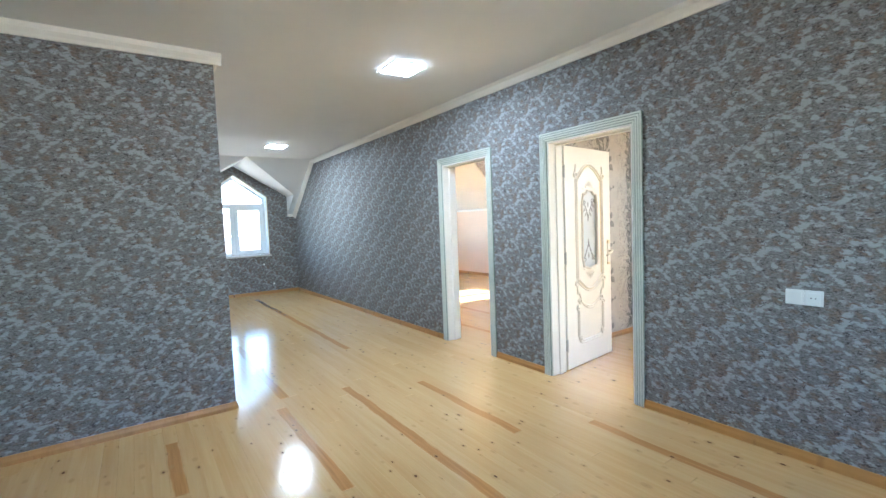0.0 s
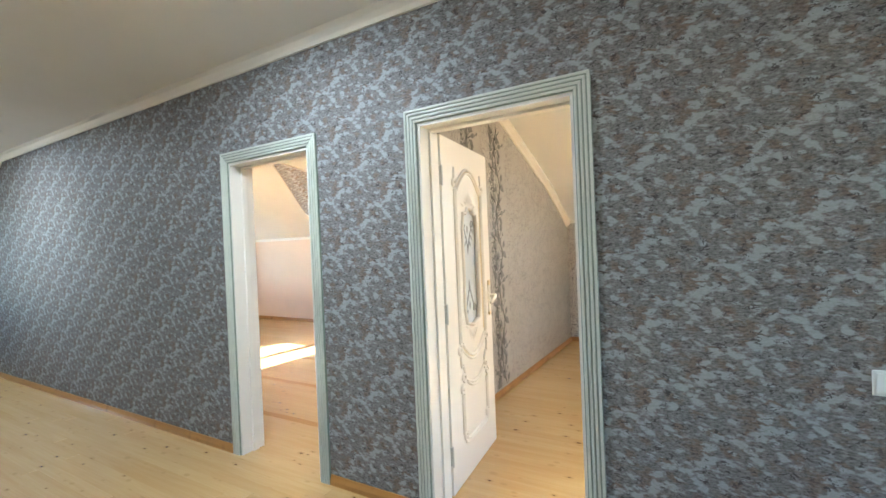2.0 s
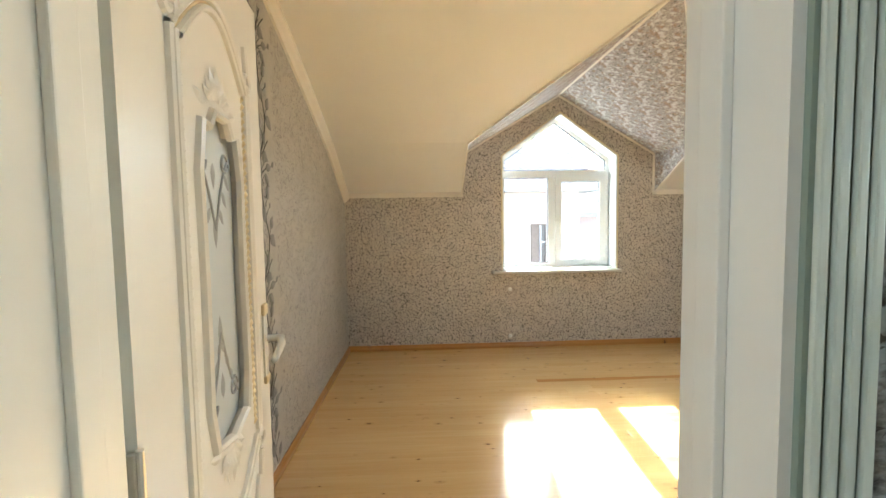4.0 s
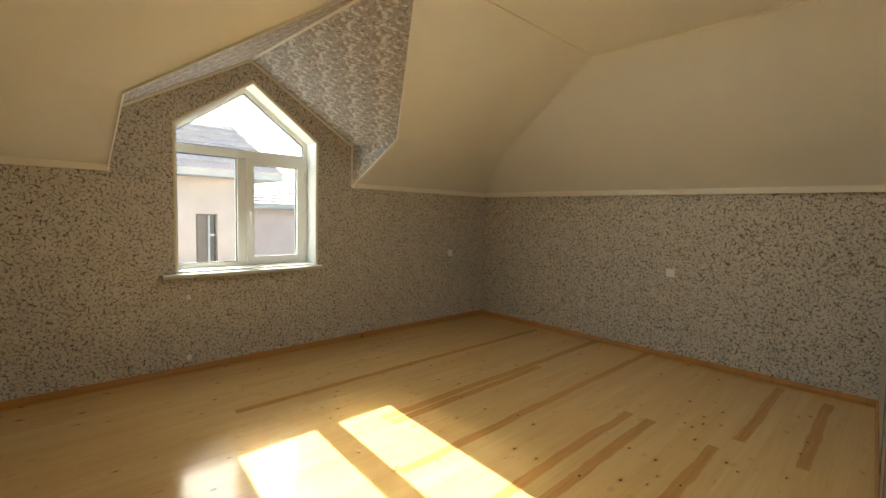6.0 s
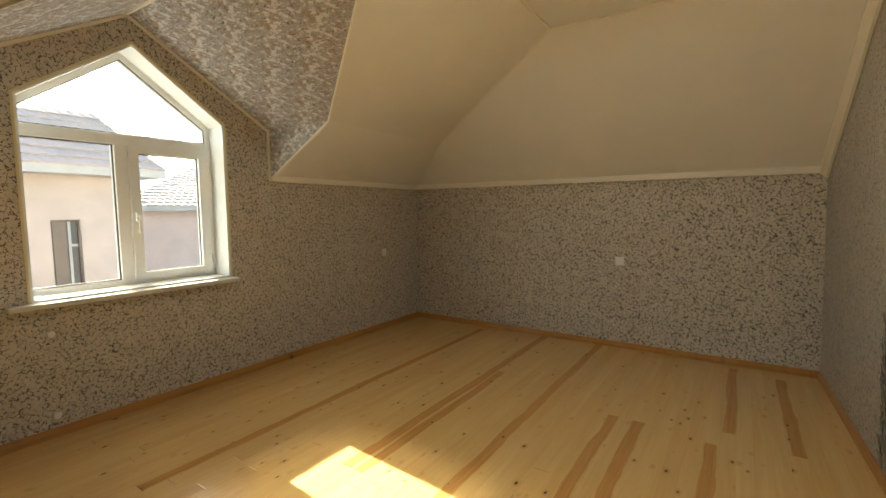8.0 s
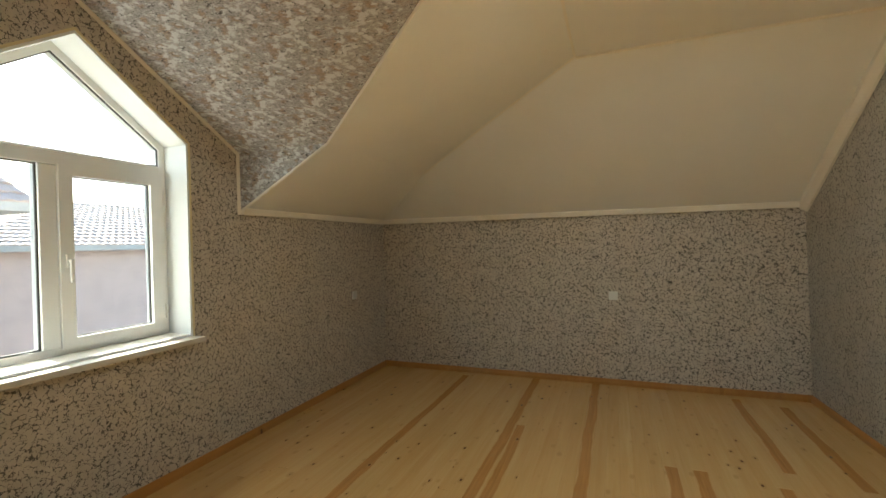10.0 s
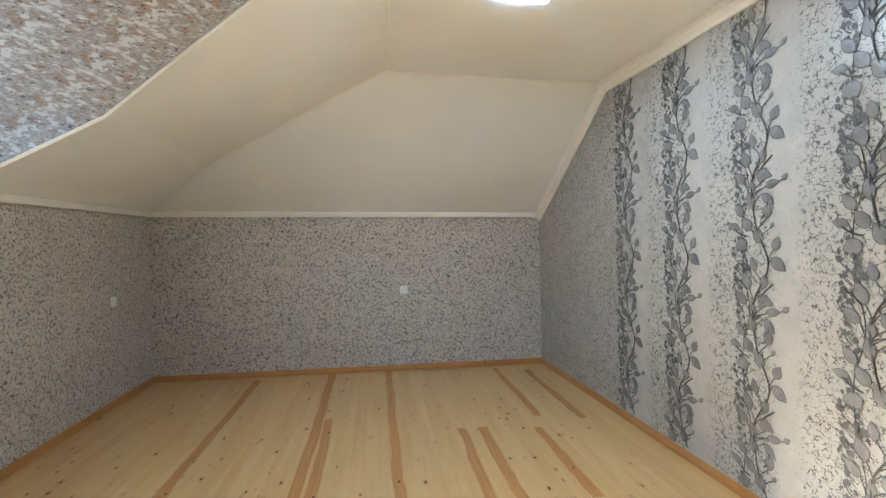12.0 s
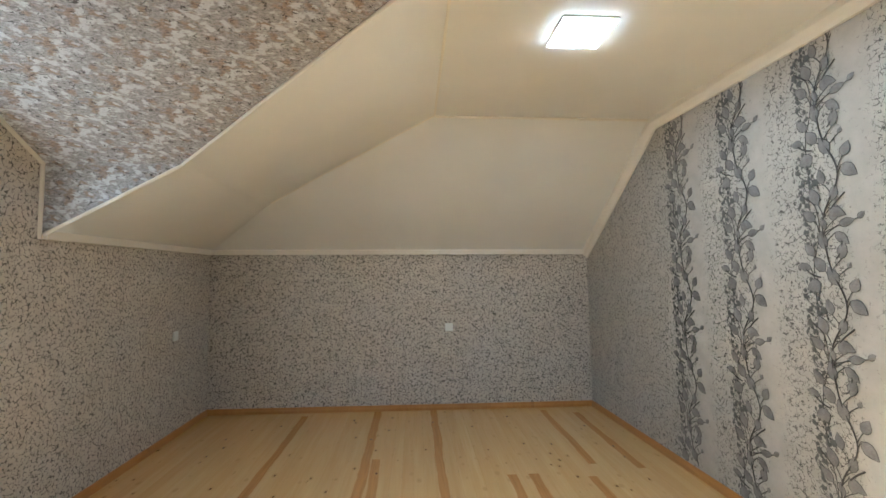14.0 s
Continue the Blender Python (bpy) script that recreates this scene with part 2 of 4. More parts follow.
def prism(bm, outline, holes, origin, u, v, depth):
    """A flat panel with holes, thickened along depth."""
    origin, u, v, depth = Vector(origin), Vector(u), Vector(v), Vector(depth)
    edges = []
    for loop in (outline, *holes):
        vs = [bm.verts.new(origin + u * a + v * b) for a, b in loop]
        edges += [bm.edges.new((vs[i], vs[(i + 1) % len(vs)])) for i in range(len(vs))]
    faces = [f for f in bmesh.ops.triangle_fill(bm, use_beauty=True, use_dissolve=False, edges=edges)["geom"] if isinstance(f, bmesh.types.BMFace)]
    grown = bmesh.ops.extrude_face_region(bm, geom=faces)["geom"]
    bmesh.ops.translate(bm, verts=[g for g in grown if isinstance(g, bmesh.types.BMVert)], vec=depth)
    bmesh.ops.recalc_face_normals(bm, faces=bm.faces[:])
    return bm


def rect(a0, a1, b0, b1):
    return [(a0, b0), (a1, b0), (a1, b1), (a0, b1)]


def bar(bm, p, q, side, up, w, h):
    """A straight bar from p to q: w across along side, h along up, its corner line on p-q."""
    p, q, side, up = Vector(p), Vector(q), Vector(side).normalized(), Vector(up).normalized()
    ring = [[bm.verts.new(e + side * a + up * b) for a, b in ((0, 0), (w, 0), (w, h * 0.45), (w * 0.55, h * 0.75), (w * 0.35, h), (0, h))] for e in (p, q)]
    k = len(ring[0])
    for i in range(k):
        bm.faces.new((ring[0][i], ring[0][(i + 1) % k], ring[1][(i + 1) % k], ring[1][i]))
    bm.faces.new(ring[0])
    bm.faces.new(ring[1][::-1])
    bmesh.ops.recalc_face_normals(bm, faces=bm.faces[:])
    return bm


# ---- plan ----
XW, XW2 = 4.24, 4.56          # window wall of the rooms
LEAN = 0.02                   # the room face of the door wall leans in a little
XR = 0.165                    # room face of the door wall
YF, YP, YP2 = -4.10, 1.25, 1.35   # far wall, partition
YE, YE2 = 8.09, 8.41          # end wall of the hall
WEST, SOUTH = -4.6, -4.3
BLX, BLY = -2.352, 1.93       # corner of the stair block
KNEE, TOP = 1.64, 3.0
DOORS = ((0.062, 0.863), (1.635, 2.42))
DOOR_H = 2.015
WIN_B, WIN_A, WIN_H = -1.003, 4.5, -1.19
ZK, HW = 2.043, 1.03
DORM_B = -0.985
RIDGE = 2.655                 # dormer ridge at the window walls


def pent(c, s=1.0, grow=0.0):
    """Outline of a window opening: upright sides and a gabled head."""
    g = grow
    return [(c - 0.6125 - g, 0.83 - g), (c + 0.6125 + g, 0.83 - g), (c + 0.6125 + g, 2.03 + g * 0.55), (c, 2.47 + g * 1.23), (c - 0.6125 - g, 2.03 + g * 0.55)]


X, Y, Z = (1, 0, 0), (0, 1, 0), (0, 0, 1)
door_holes = [[(a, -0.2), (b, -0.2), (b, DOOR_H), (a, DOOR_H)] for a, b in DOORS]


def wall_outline(y0, y1, cuts):
    """Wall from y0 to y1 with door-high notches open to the floor."""
    pts = [(y0, -0.1)]
    for a, b in cuts:
        pts += [(a, -0.1), (a, DOOR_H), (b, DOOR_H), (b, -0.1)]
    return pts + [(y1, -0.1), (y1, TOP), (y0, TOP)]


structure("wall_hall_east", prism(bmesh.new(), wall_outline(SOUTH, YE2, DOORS), [], (0, 0, 0), Y, Z, (0.1, 0, 0)), PAPER_HALL,
          "hall wall in grey-blue marbled wallpaper with two doorways", "wall")
west = prism(bmesh.new(), wall_outline(-1.5, YP + 0.05, DOORS[:1]), [], (0.1, 0, 0), Y, Z, (XR - 0.1, 0, 0))
prism(west, [(0.1, YF - 0.2), (XR + 0.107, YF - 0.2), (XR, -1.5), (0.1, -1.5)], [], (0, 0, -0.1), X, Y, (0, 0, TOP + 0.1))
for wv in west.verts:
    if wv.co.x > 0.12:
        wv.co.x += LEAN * wv.co.z
structure("wall_room_west", west, PAPER_VINE_Y,
          "bedroom wall in pale wallpaper with grey leafy vines", "wall")
structure("wall_second_room_west", prism(bmesh.new(), wall_outline(YP + 0.05, YE2, DOORS[1:]), [], (0.1, 0, 0), Y, Z, (XR - 0.1, 0, 0)), PEACH,
          "plain peach wall of the second room", "wall")
structure("wall_room_east", prism(bmesh.new(), rect(YF - 0.2, YP + 0.05, -0.1, TOP), [pent(WIN_B)], (XW, 0, 0), Y, Z, (XW2 - XW, 0, 0)), PAPER_ROOM,
          "window wall in grey crackled wallpaper", "wall")
structure("wall_second_room_east", prism(bmesh.new(), rect(YP + 0.05, YE2, -0.1, TOP), [pent(WIN_A)], (XW, 0, 0), Y, Z, (XW2 - XW, 0, 0)), PEACH,
          "plain peach window wall of the second room", "wall")
structure("wall_room_far", prism(bmesh.new(), rect(XR, XW, -0.1, TOP), [], (0, YF - 0.2, 0), X, Z, (0, 0.2, 0)), PAPER_ROOM,
          "low far wall in grey crackled wallpaper", "wall")
structure("wall_partition", prism(bmesh.new(), rect(XR, XW, -0.1, TOP), [], (0, YP, 0), X, Z, (0, 0.05, 0)), PAPER_VINE_X,
          "partition wall in pale wallpaper with grey vines", "wall")
structure("wall_second_room_partition", prism(bmesh.new(), rect(XR, XW, -0.1, TOP), [], (0, YP + 0.05, 0), X, Z, (0, 0.05, 0)), PEACH,
          "plain peach partition wall", "wall")
# its hole is for an added, unseen window that brightens the second room
structure("wall_second_room_end", prism(bmesh.new(), rect(XR, XW, -0.1, TOP), [rect(0.8, 3.4, 0.85, 2.3)], (0, YE2 - 0.11, 0), X, Z, (0, 0.11, 0)), PEACH,
          "plain peach end wall", "wall")
structure("wall_hall_end", prism(bmesh.new(), rect(BLX - 0.15, 0, -0.1, TOP), [pent(WIN_H)], (0, YE, 0), X, Z, (0, YE2 - YE, 0)), PAPER_HALL,
          "end wall of the hall in grey-blue wallpaper round the window", "wall")
structure("wall_block_front", prism(bmesh.new(), rect(WEST, BLX, -0.1, TOP), [], (0, BLY, 0), X, Z, (0, 0.15, 0)), PAPER_HALL,
          "wall in grey-blue marbled wallpaper ending at an outer corner", "wall")
structure("wall_block_side", prism(bmesh.new(), rect(BLY + 0.15, YE, -0.1, TOP), [], (BLX, 0, 0), Y, Z, (-0.15, 0, 0)), PAPER_HALL,
          "side wall of the hall in grey-blue marbled wallpaper", "wall")
structure("wall_hall_west", prism(bmesh.new(), rect(SOUTH, BLY + 0.15, -0.1, TOP), [], (WEST, 0, 0), Y, Z, (-0.15, 0, 0)), PAPER_HALL,
          "hall wall in grey-blue marbled wallpaper", "wall")
# the hole takes an added window, out of view, that brightens the hall
structure("wall_hall_south", prism(bmesh.new(), rect(WEST, 0, -0.1, TOP), [rect(-4.0, -0.8, 0.85, 2.35)], (0, SOUTH, 0), X, Z, (0, -0.15, 0)), PAPER_HALL,
          "hall wall in grey-blue marbled wallpaper", "wall")
structure("floor", box(bmesh.new(), WEST - 0.15, XW2, SOUTH - 0.2, YE2, -0.25, -0.022), SKIRTING, "timber sub-floor under the pine boards", "floor")


# ---- ceilings: flat middle, slopes to low walls, gabled dormers ----
PROFILE_ROOM = ((0.0, KNEE), (0.755, ZK), (1.45, 2.315), (2.25, CEIL_R))
PROFILE_HALL = ((0.0, KNEE), (0.55, ZK), (1.36, CEIL_H))


def rise(profile, z):
    """How far from the low wall the slope is at height z."""
    for (d0, z0), (d1, z1) in zip(profile, profile[1:]):
        if z <= z1:
            return d0 + (d1 - d0) * (z - z0) / (z1 - z0)
    return profile[-1][0]


def half_open(z, top):
    return HW if z <= ZK else HW * max(0.0, (top - z) / (top - ZK))


def strip(bm, left, right):
    a, b = ([bm.verts.new(p) for p in side] for side in (left, right))
    for i in range(len(a) - 1):
        if (a[i].co - b[i].co).length + (a[i + 1].co - b[i + 1].co).length > 1e-4:
            bm.faces.new((a[i], a[i + 1], b[i + 1], b[i]))


def ceiling_and_dormer(name, profile, top, centre, low, high, to_world, flat_to, dormer_label, flat_low=None):
    """low(z), high(z): where the slope ends sideways. to_world(d, s, z): d from the low wall, s along it."""
    bm = bmesh.new()
    steps = 26
    zs = [KNEE + (top - KNEE) * i / steps for i in range(steps + 1)]
    zs = sorted(zs + [ZK])
    at = lambda s, z: to_world(rise(profile, z), s, z)
    strip(bm, [at(low(z), z) for z in zs], [at(centre - half_open(z, top), z) for z in zs])
    strip(bm, [at(centre + half_open(z, top), z) for z in zs], [at(high(z), z) for z in zs])
    d = profile[-1][0]
    lo, hi = low(top), high(top)
    strip(bm, [to_world(d, lo, top), to_world(flat_to, lo, top)], [to_world(d, hi, top), to_world(flat_to, hi, top)])
    bmesh.ops.remove_doubles(bm, verts=bm.verts[:], dist=0.0005)
    dm = bmesh.new()
    high_zs = [z for z in zs if z >= ZK]
    for side in (-1, 1):
        edge = [at(centre + side * half_open(z, top), z) for z in high_zs]
        wall = [to_world(0, centre + side * half_open(z, top), ZK + (z - ZK) * (RIDGE - ZK) / (top - ZK)) for z in high_zs]
        strip(dm, edge, wall)
        low_zs = [z for z in zs if z <= ZK]
        strip(dm, [at(centre + side * HW, z) for z in low_zs], [to_world(0, centre + side * HW, z) for z in low_zs])
    dormer = structure(name + "_dormer_lining", dm, PAPER_DORMER, dormer_label, "dormer")
    return bm, dormer


def far_slope(bm, x0):
    """The slope above the far wall of the bedroom, meeting the other in a bent hip."""
    zs = [KNEE + (CEIL_R - KNEE) * i / 26 for i in range(27)]
    y = lambda z: YF + (z - KNEE) * 1.37 / (CEIL_R - KNEE)
    strip(bm, [(x0, y(z), z) for z in zs], [(XW - rise(PROFILE_ROOM, z), y(z), z) for z in zs])


far_y = lambda z: YF + (z - KNEE) * 1.37 / (CEIL_R - KNEE)
bm, _ = ceiling_and_dormer("room", PROFILE_ROOM, CEIL_R, DORM_B, far_y, lambda z: YP, lambda d, s, z: Vector((XW - d, s, z)), XW - XR,
                           "sloping dormer lining in mottled grey and rust wallpaper")
far_slope(bm, XR)
structure("ceiling_room", bm, CEILING_WHITE, "cream ceiling sloping down to low walls", "ceiling")
bm, _ = ceiling_and_dormer("second_room", PROFILE_ROOM, CEIL_R, WIN_A, lambda z: YP2, lambda z: YE2 - 0.11, lambda d, s, z: Vector((XW - d, s, z)), XW - XR,
                           "sloping dormer lining of the second room")
structure("ceiling_second_room", bm, CEILING_WHITE, "cream sloping ceiling of the second room", "ceiling")
bm, hall_dormer = ceiling_and_dormer("hall", PROFILE_HALL, CEIL_H, WIN_H, lambda z: BLX, lambda z: 0.0, lambda d, s, z: Vector((s, YE - d, z)), YE - BLY,
                                     "white sloping dormer lining at the end of the hall")
hall_dormer.data.materials[0] = CEILING_WHITE
strip(bm, [(WEST, SOUTH, CEIL_H), (WEST, BLY, CEIL_H)], [(0, SOUTH, CEIL_H), (0, BLY, CEIL_H)])
structure("ceiling_hall", bm, CEILING_WHITE, "white painted hall ceiling", "ceiling")
structure("roof", box(bmesh.new(), WEST - 0.15, XW2, SOUTH - 0.2, YE2, TOP, TOP + 0.1), WHITE_REVEAL, "roof slab closing the attic", "roof")


# ---- trim: skirting, cornices, dormer beads ----
def skirting(name, p, q, inward):
    bm = bmesh.new()
    bar(bm, p, q, inward, (0, 0, 1), 0.016, 0.058)
    structure(name, bm, SKIRTING, "brown stained wooden skirting along the wall foot", "baseboard")


def cornice(name, pieces, mat=None):
    """pieces: (from, to, across, up, width, height)."""
    bm = bmesh.new()
    for p, q, side, up, w, h in pieces:
        bar(bm, p, q, side, up, w, h)
    structure(name, bm, mat or CORNICE, "cream moulded cornice strip", "trim")


def xr(y):
    """Room face of the door wall at y."""
    return XR + max(0.0, (-1.5 - y)) * 0.0382


for i, (p, q, n_in) in enumerate((
        ((XW, YF, 0), (XW, YP, 0), (-1, 0, 0)), ((xr(YF), YF, 0), (XW, YF, 0), (0, 1, 0)), ((XR, YP, 0), (XW, YP, 0), (0, -1, 0)),
        ((xr(YF), YF, 0), (XR, -1.5, 0), (1, 0.04, 0)), ((XR, -1.5, 0), (XR, -0.01, 0), (1, 0, 0)), ((XR, 0.94, 0), (XR, YP, 0), (1, 0, 0)),
        ((0, SOUTH, 0), (0, -0.003, 0), (-1, 0, 0)), ((0, 0.928, 0), (0, 1.566, 0), (-1, 0, 0)), ((0, 2.49, 0), (0, YE, 0), (-1, 0, 0)),
        ((WEST, BLY, 0), (BLX, BLY, 0), (0, -1, 0)), ((BLX, BLY, 0), (BLX, YE, 0), (1, 0, 0)), ((BLX, YE, 0), (0, YE, 0), (0, -1, 0)),
        ((WEST, SOUTH, 0), (WEST, BLY, 0), (1, 0, 0)), ((WEST, SOUTH, 0), (0, SOUTH, 0), (0, 1, 0)),
        ((XW, YP2, 0), (XW, YE2 - 0.11, 0), (-1, 0, 0)), ((XR, YE2 - 0.11, 0), (XW, YE2 - 0.11, 0), (0, -1, 0)))):
    skirting("baseboard_%d" % (i + 1), p, q, n_in)

KN = 1.612
cornice("trim_room_low_walls", [
    ((XW, YF, KN), (XW, DORM_B - HW, KN), (-1, 0, 0), Z, 0.04, 0.09), ((XW, DORM_B + HW, KN), (XW, YP, KN), (-1, 0, 0), Z, 0.04, 0.09),
    ((xr(YF), YF, KN), (XW, YF, KN), (0, 1, 0), Z, 0.04, 0.09)])


def along_slope(s, inward, profile, to_world, w, h):
    """Cornice under a slope on a side wall: follows the profile."""
    out = []
    pts = [to_world(d, s, z) for d, z in profile]
    for a, b in zip(pts, pts[1:]):
        t = (b - a).normalized()
        down = Vector(inward).cross(t)
        down = down if down.z < 0 else -down
        out.append((a, b, inward, down, w, h))
    return out


room_w = lambda d, s, z: Vector((XW - d, s, z))
hall_w = lambda d, s, z: Vector((s, YE - d, z))
cornice("trim_room_partition", along_slope(YP, (0, -1, 0), PROFILE_ROOM + ((XW - XR, CEIL_R),), room_w, 0.05, 0.085))
far_prof = [Vector((xr(far_y(z)) + LEAN * z, far_y(z), z)) for z in (KNEE, CEIL_R)] + [Vector((XR + LEAN * CEIL_R, -1.5, CEIL_R)), Vector((XR + LEAN * CEIL_R, YP, CEIL_R))]
pieces = []
for a, b in zip(far_prof, far_prof[1:]):
    t = (b - a).normalized()
    down = Vector((1, 0, 0)).cross(t)
    pieces.append((a, b, (1, 0, 0), down if down.z < 0 else -down, 0.05, 0.085))
cornice("trim_room_door_wall", pieces)
# raised paper seams where the ceiling planes meet
hip_zs = [KNEE + 0.05 + (CEIL_R - KNEE - 0.05) * i / 10 for i in range(11)]
hip_pts = [Vector((XW - rise(PROFILE_ROOM, z), far_y(z), z)) for z in hip_zs]
seams = [(a, b, (0.6, -0.2, -1), (0.5, 1, 0), 0.010, 0.024) for a, b in zip(hip_pts[4:], hip_pts[5:])]
seams.append(((xr(-2.7), far_y(CEIL_R), CEIL_R), (XW - 2.25, far_y(CEIL_R), CEIL_R), (0, 0, -1), (0, -1, -0.3), 0.012, 0.028))
seams.append(((XW - 2.25, far_y(CEIL_R), CEIL_R), (XW - 2.25, DORM_B, CEIL_R), (0, 0, -1), (1, 0, -0.2), 0.006, 0.018))
cornice("trim_room_ceiling_seams", seams)


def dormer_beads(name, centre, profile, top, to_world):
    """Cream beads round the gable of the window wall and up the two valleys."""
    out = []
    front = to_world(1, 0, 0) - to_world(0, 0, 0)
    for side in (-1, 1):
        lat = (to_world(0, 1, 0) - to_world(0, 0, 0)) * -side
        g = [to_world(0, centre + side * HW, KN), to_world(0, centre + side * HW, ZK), to_world(0, centre, RIDGE)]
        out.append((g[0], g[1], front, lat, 0.012, 0.019))
        out.append((g[1], g[2], front, lat * 0.5 - Vector((0, 0, 1)), 0.012, 0.019))
        v = [to_world(0.02, centre + side * HW, KN + 0.03), to_world(rise(profile, ZK), centre + side * HW, ZK), to_world(profile[-1][0], centre, top)]
        for a, b in zip(v, v[1:]):
            out.append((a, b, lat, (0, 0, -1), 0.012, 0.016))
    out.append((to_world(0, centre, RIDGE), to_world(profile[-1][0], centre, top), (0, 0, -1), to_world(0, 1, 0) - to_world(0, 0, 0), 0.018, 0.03))
    cornice(name, out)


dormer_beads("trim_room_dormer", DORM_B, PROFILE_ROOM, CEIL_R, room_w)
dormer_beads("trim_second_room_dormer", WIN_A, PROFILE_ROOM, CEIL_R, room_w)
cornice("trim_second_room", [((XW, WIN_A + HW, KN), (XW, YE2 - 0.11, KN), (-1, 0, 0), Z, 0.04, 0.09)])
cornice("trim_hall", along_slope(0.0, (-1, 0, 0), PROFILE_HALL + ((YE - SOUTH, CEIL_H),), hall_w, 0.05, 0.078)
        + along_slope(BLX, (1, 0, 0), PROFILE_HALL + ((YE - BLY, CEIL_H),), hall_w, 0.05, 0.078)
        + [((WEST, BLY, CEIL_H), (BLX + 0.05, BLY, CEIL_H), (0, -1, 0), (0, 0, -1), 0.05, 0.078),
           ((WIN_H + HW, YE, KN), (0, YE, KN), (0, -1, 0), Z, 0.05, 0.08),
           ((BLX, YE, KN), (WIN_H - HW, YE, KN), (0, -1, 0), Z, 0.05, 0.08)])

# ---- windows ----
GLASS = material("window_glass", 0.0, 0.0, (0.95, 0.98, 0.97))
GLASS.node_tree.nodes["Principled BSDF"].inputs["Transmission Weight"].default_value = 1.0
GLASS.node_tree.nodes["Principled BSDF"].inputs["IOR"].default_value = 1.05
GASKET = material("rubber_gasket", 0.6, 0.0, (0.06, 0.06, 0.06))
METAL = material("brushed_metal", 0.35, 1.0, (0.6, 0.6, 0.58))
CREAM_EDGE = plaster("cream_edge_bead", (0.78, 0.70, 0.48), 0.5)


def ring(bm, outer, inner, y0, y1):
    """Frame between two outlines in the x-z plane, from depth y0 to y1."""
    return prism(bm, outer, [inner], (0, y0, 0), X, Z, (0, y1 - y0, 0))


def make_window(m, name, label):
    """Gabled window seen from inside: x to the right, y outwards, z up."""
    w = thing(name, label, "window", m, kind="structure")
    part("window_reveal", ring(bmesh.new(), pent(0, grow=-0.001), pent(0, grow=-0.014), -0.003, 0.19), WHITE_REVEAL, w)
    part("edge_bead", ring(bmesh.new(), pent(0, grow=0.012), pent(0, grow=0.0), -0.006, 0.0), CREAM_EDGE, w, "cream bead round the reveal")
    fr = part("window_frame", ring(bmesh.new(), pent(0, grow=-0.002), pent(0, grow=-0.052), 0.19, 0.26), PVC, w)
    bm = box(bmesh.new(), -0.56, 0.56, 0.188, 0.262, 1.822, 1.898, 0.006)
    part("transom", bm, PVC, w)
    part("mullion", box(bmesh.new(), -0.075, 0.005, 0.186, 0.264, 0.882, 1.821, 0.006), PVC, w)
    sash = part("sash", ring(bmesh.new(), rect(0.006, 0.565, 0.872, 1.826), rect(0.070, 0.492, 0.925, 1.772), 0.172, 0.235), PVC, w)
    bm = bmesh.new()
    for o, i in ((rect(0.066, 0.496, 0.921, 1.776), rect(0.076, 0.486, 0.931, 1.766)),):
        ring(bm, o, i, 0.196, 0.206)
    part("gasket", bm, GASKET, sash)
    head = [(-0.5645, 1.894), (0.5645, 1.894), (0.5645, 2.0036), (0, 2.411), (-0.5645, 2.0036)]
    head_in = [(-0.5545, 1.904), (0.5545, 1.904), (0.5545, 1.998), (0, 2.398), (-0.5545, 1.998)]
    part("gasket", ring(bmesh.new(), head, head_in, 0.20, 0.21), GASKET, w)
    part("gasket", ring(bmesh.new(), rect(-0.562, -0.074, 0.882, 1.823), rect(-0.553, -0.083, 0.891, 1.814), 0.20, 0.21), GASKET, w)
    for nm, o, par in (("pane", head_in, w), ("pane", rect(-0.56, -0.076, 0.884, 1.822), w), ("pane", rect(0.07, 0.492, 0.925, 1.772), sash)):
        g = part(nm, prism(bmesh.new(), o, [], (0, 0.212, 0), X, Z, (0, 0.006, 0)), GLASS, par)
        g.visible_shadow = False
    # handle and hinges
    bm = box(bmesh.new(), 0.026, 0.052, 0.158, 0.172, 1.29, 1.36, 0.004)
    handle = part("handle", bm, PVC, sash)
    bm = box(bmesh.new(), 0.031, 0.047, 0.132, 0.146, 1.215, 1.335, 0.005)
    box(bm, 0.033, 0.045, 0.144, 0.16, 1.317, 1.333, 0.003)
    part("lever", bm, PVC, handle)
    for z in (0.99, 1.70):
        part("hinge", box(bmesh.new(), 0.567, 0.583, 0.165, 0.187, z - 0.045, z + 0.045, 0.005), PVC, sash)
    bm = box(bmesh.new(), -0.726, 0.637, -0.085, -0.001, 0.798, 0.831, 0.006)
    box(bm, -0.597, 0.597, -0.001, 0.189, 0.80, 0.8445)
    part("window_sill", bm, STONE, w, "pale veined stone sill")
    return w


make_window(pose(XW, WIN_B, 0, 0, 0, -90), "window_1", "white plastic window with a gabled head in the bedroom")
make_window(pose(XW, WIN_A, 0, 0, 0, -90), "window_2", "white plastic window with a gabled head in the second room")
make_window(pose(WIN_H, YE, 0), "window_3", "white plastic window with a gabled head at the hall end")



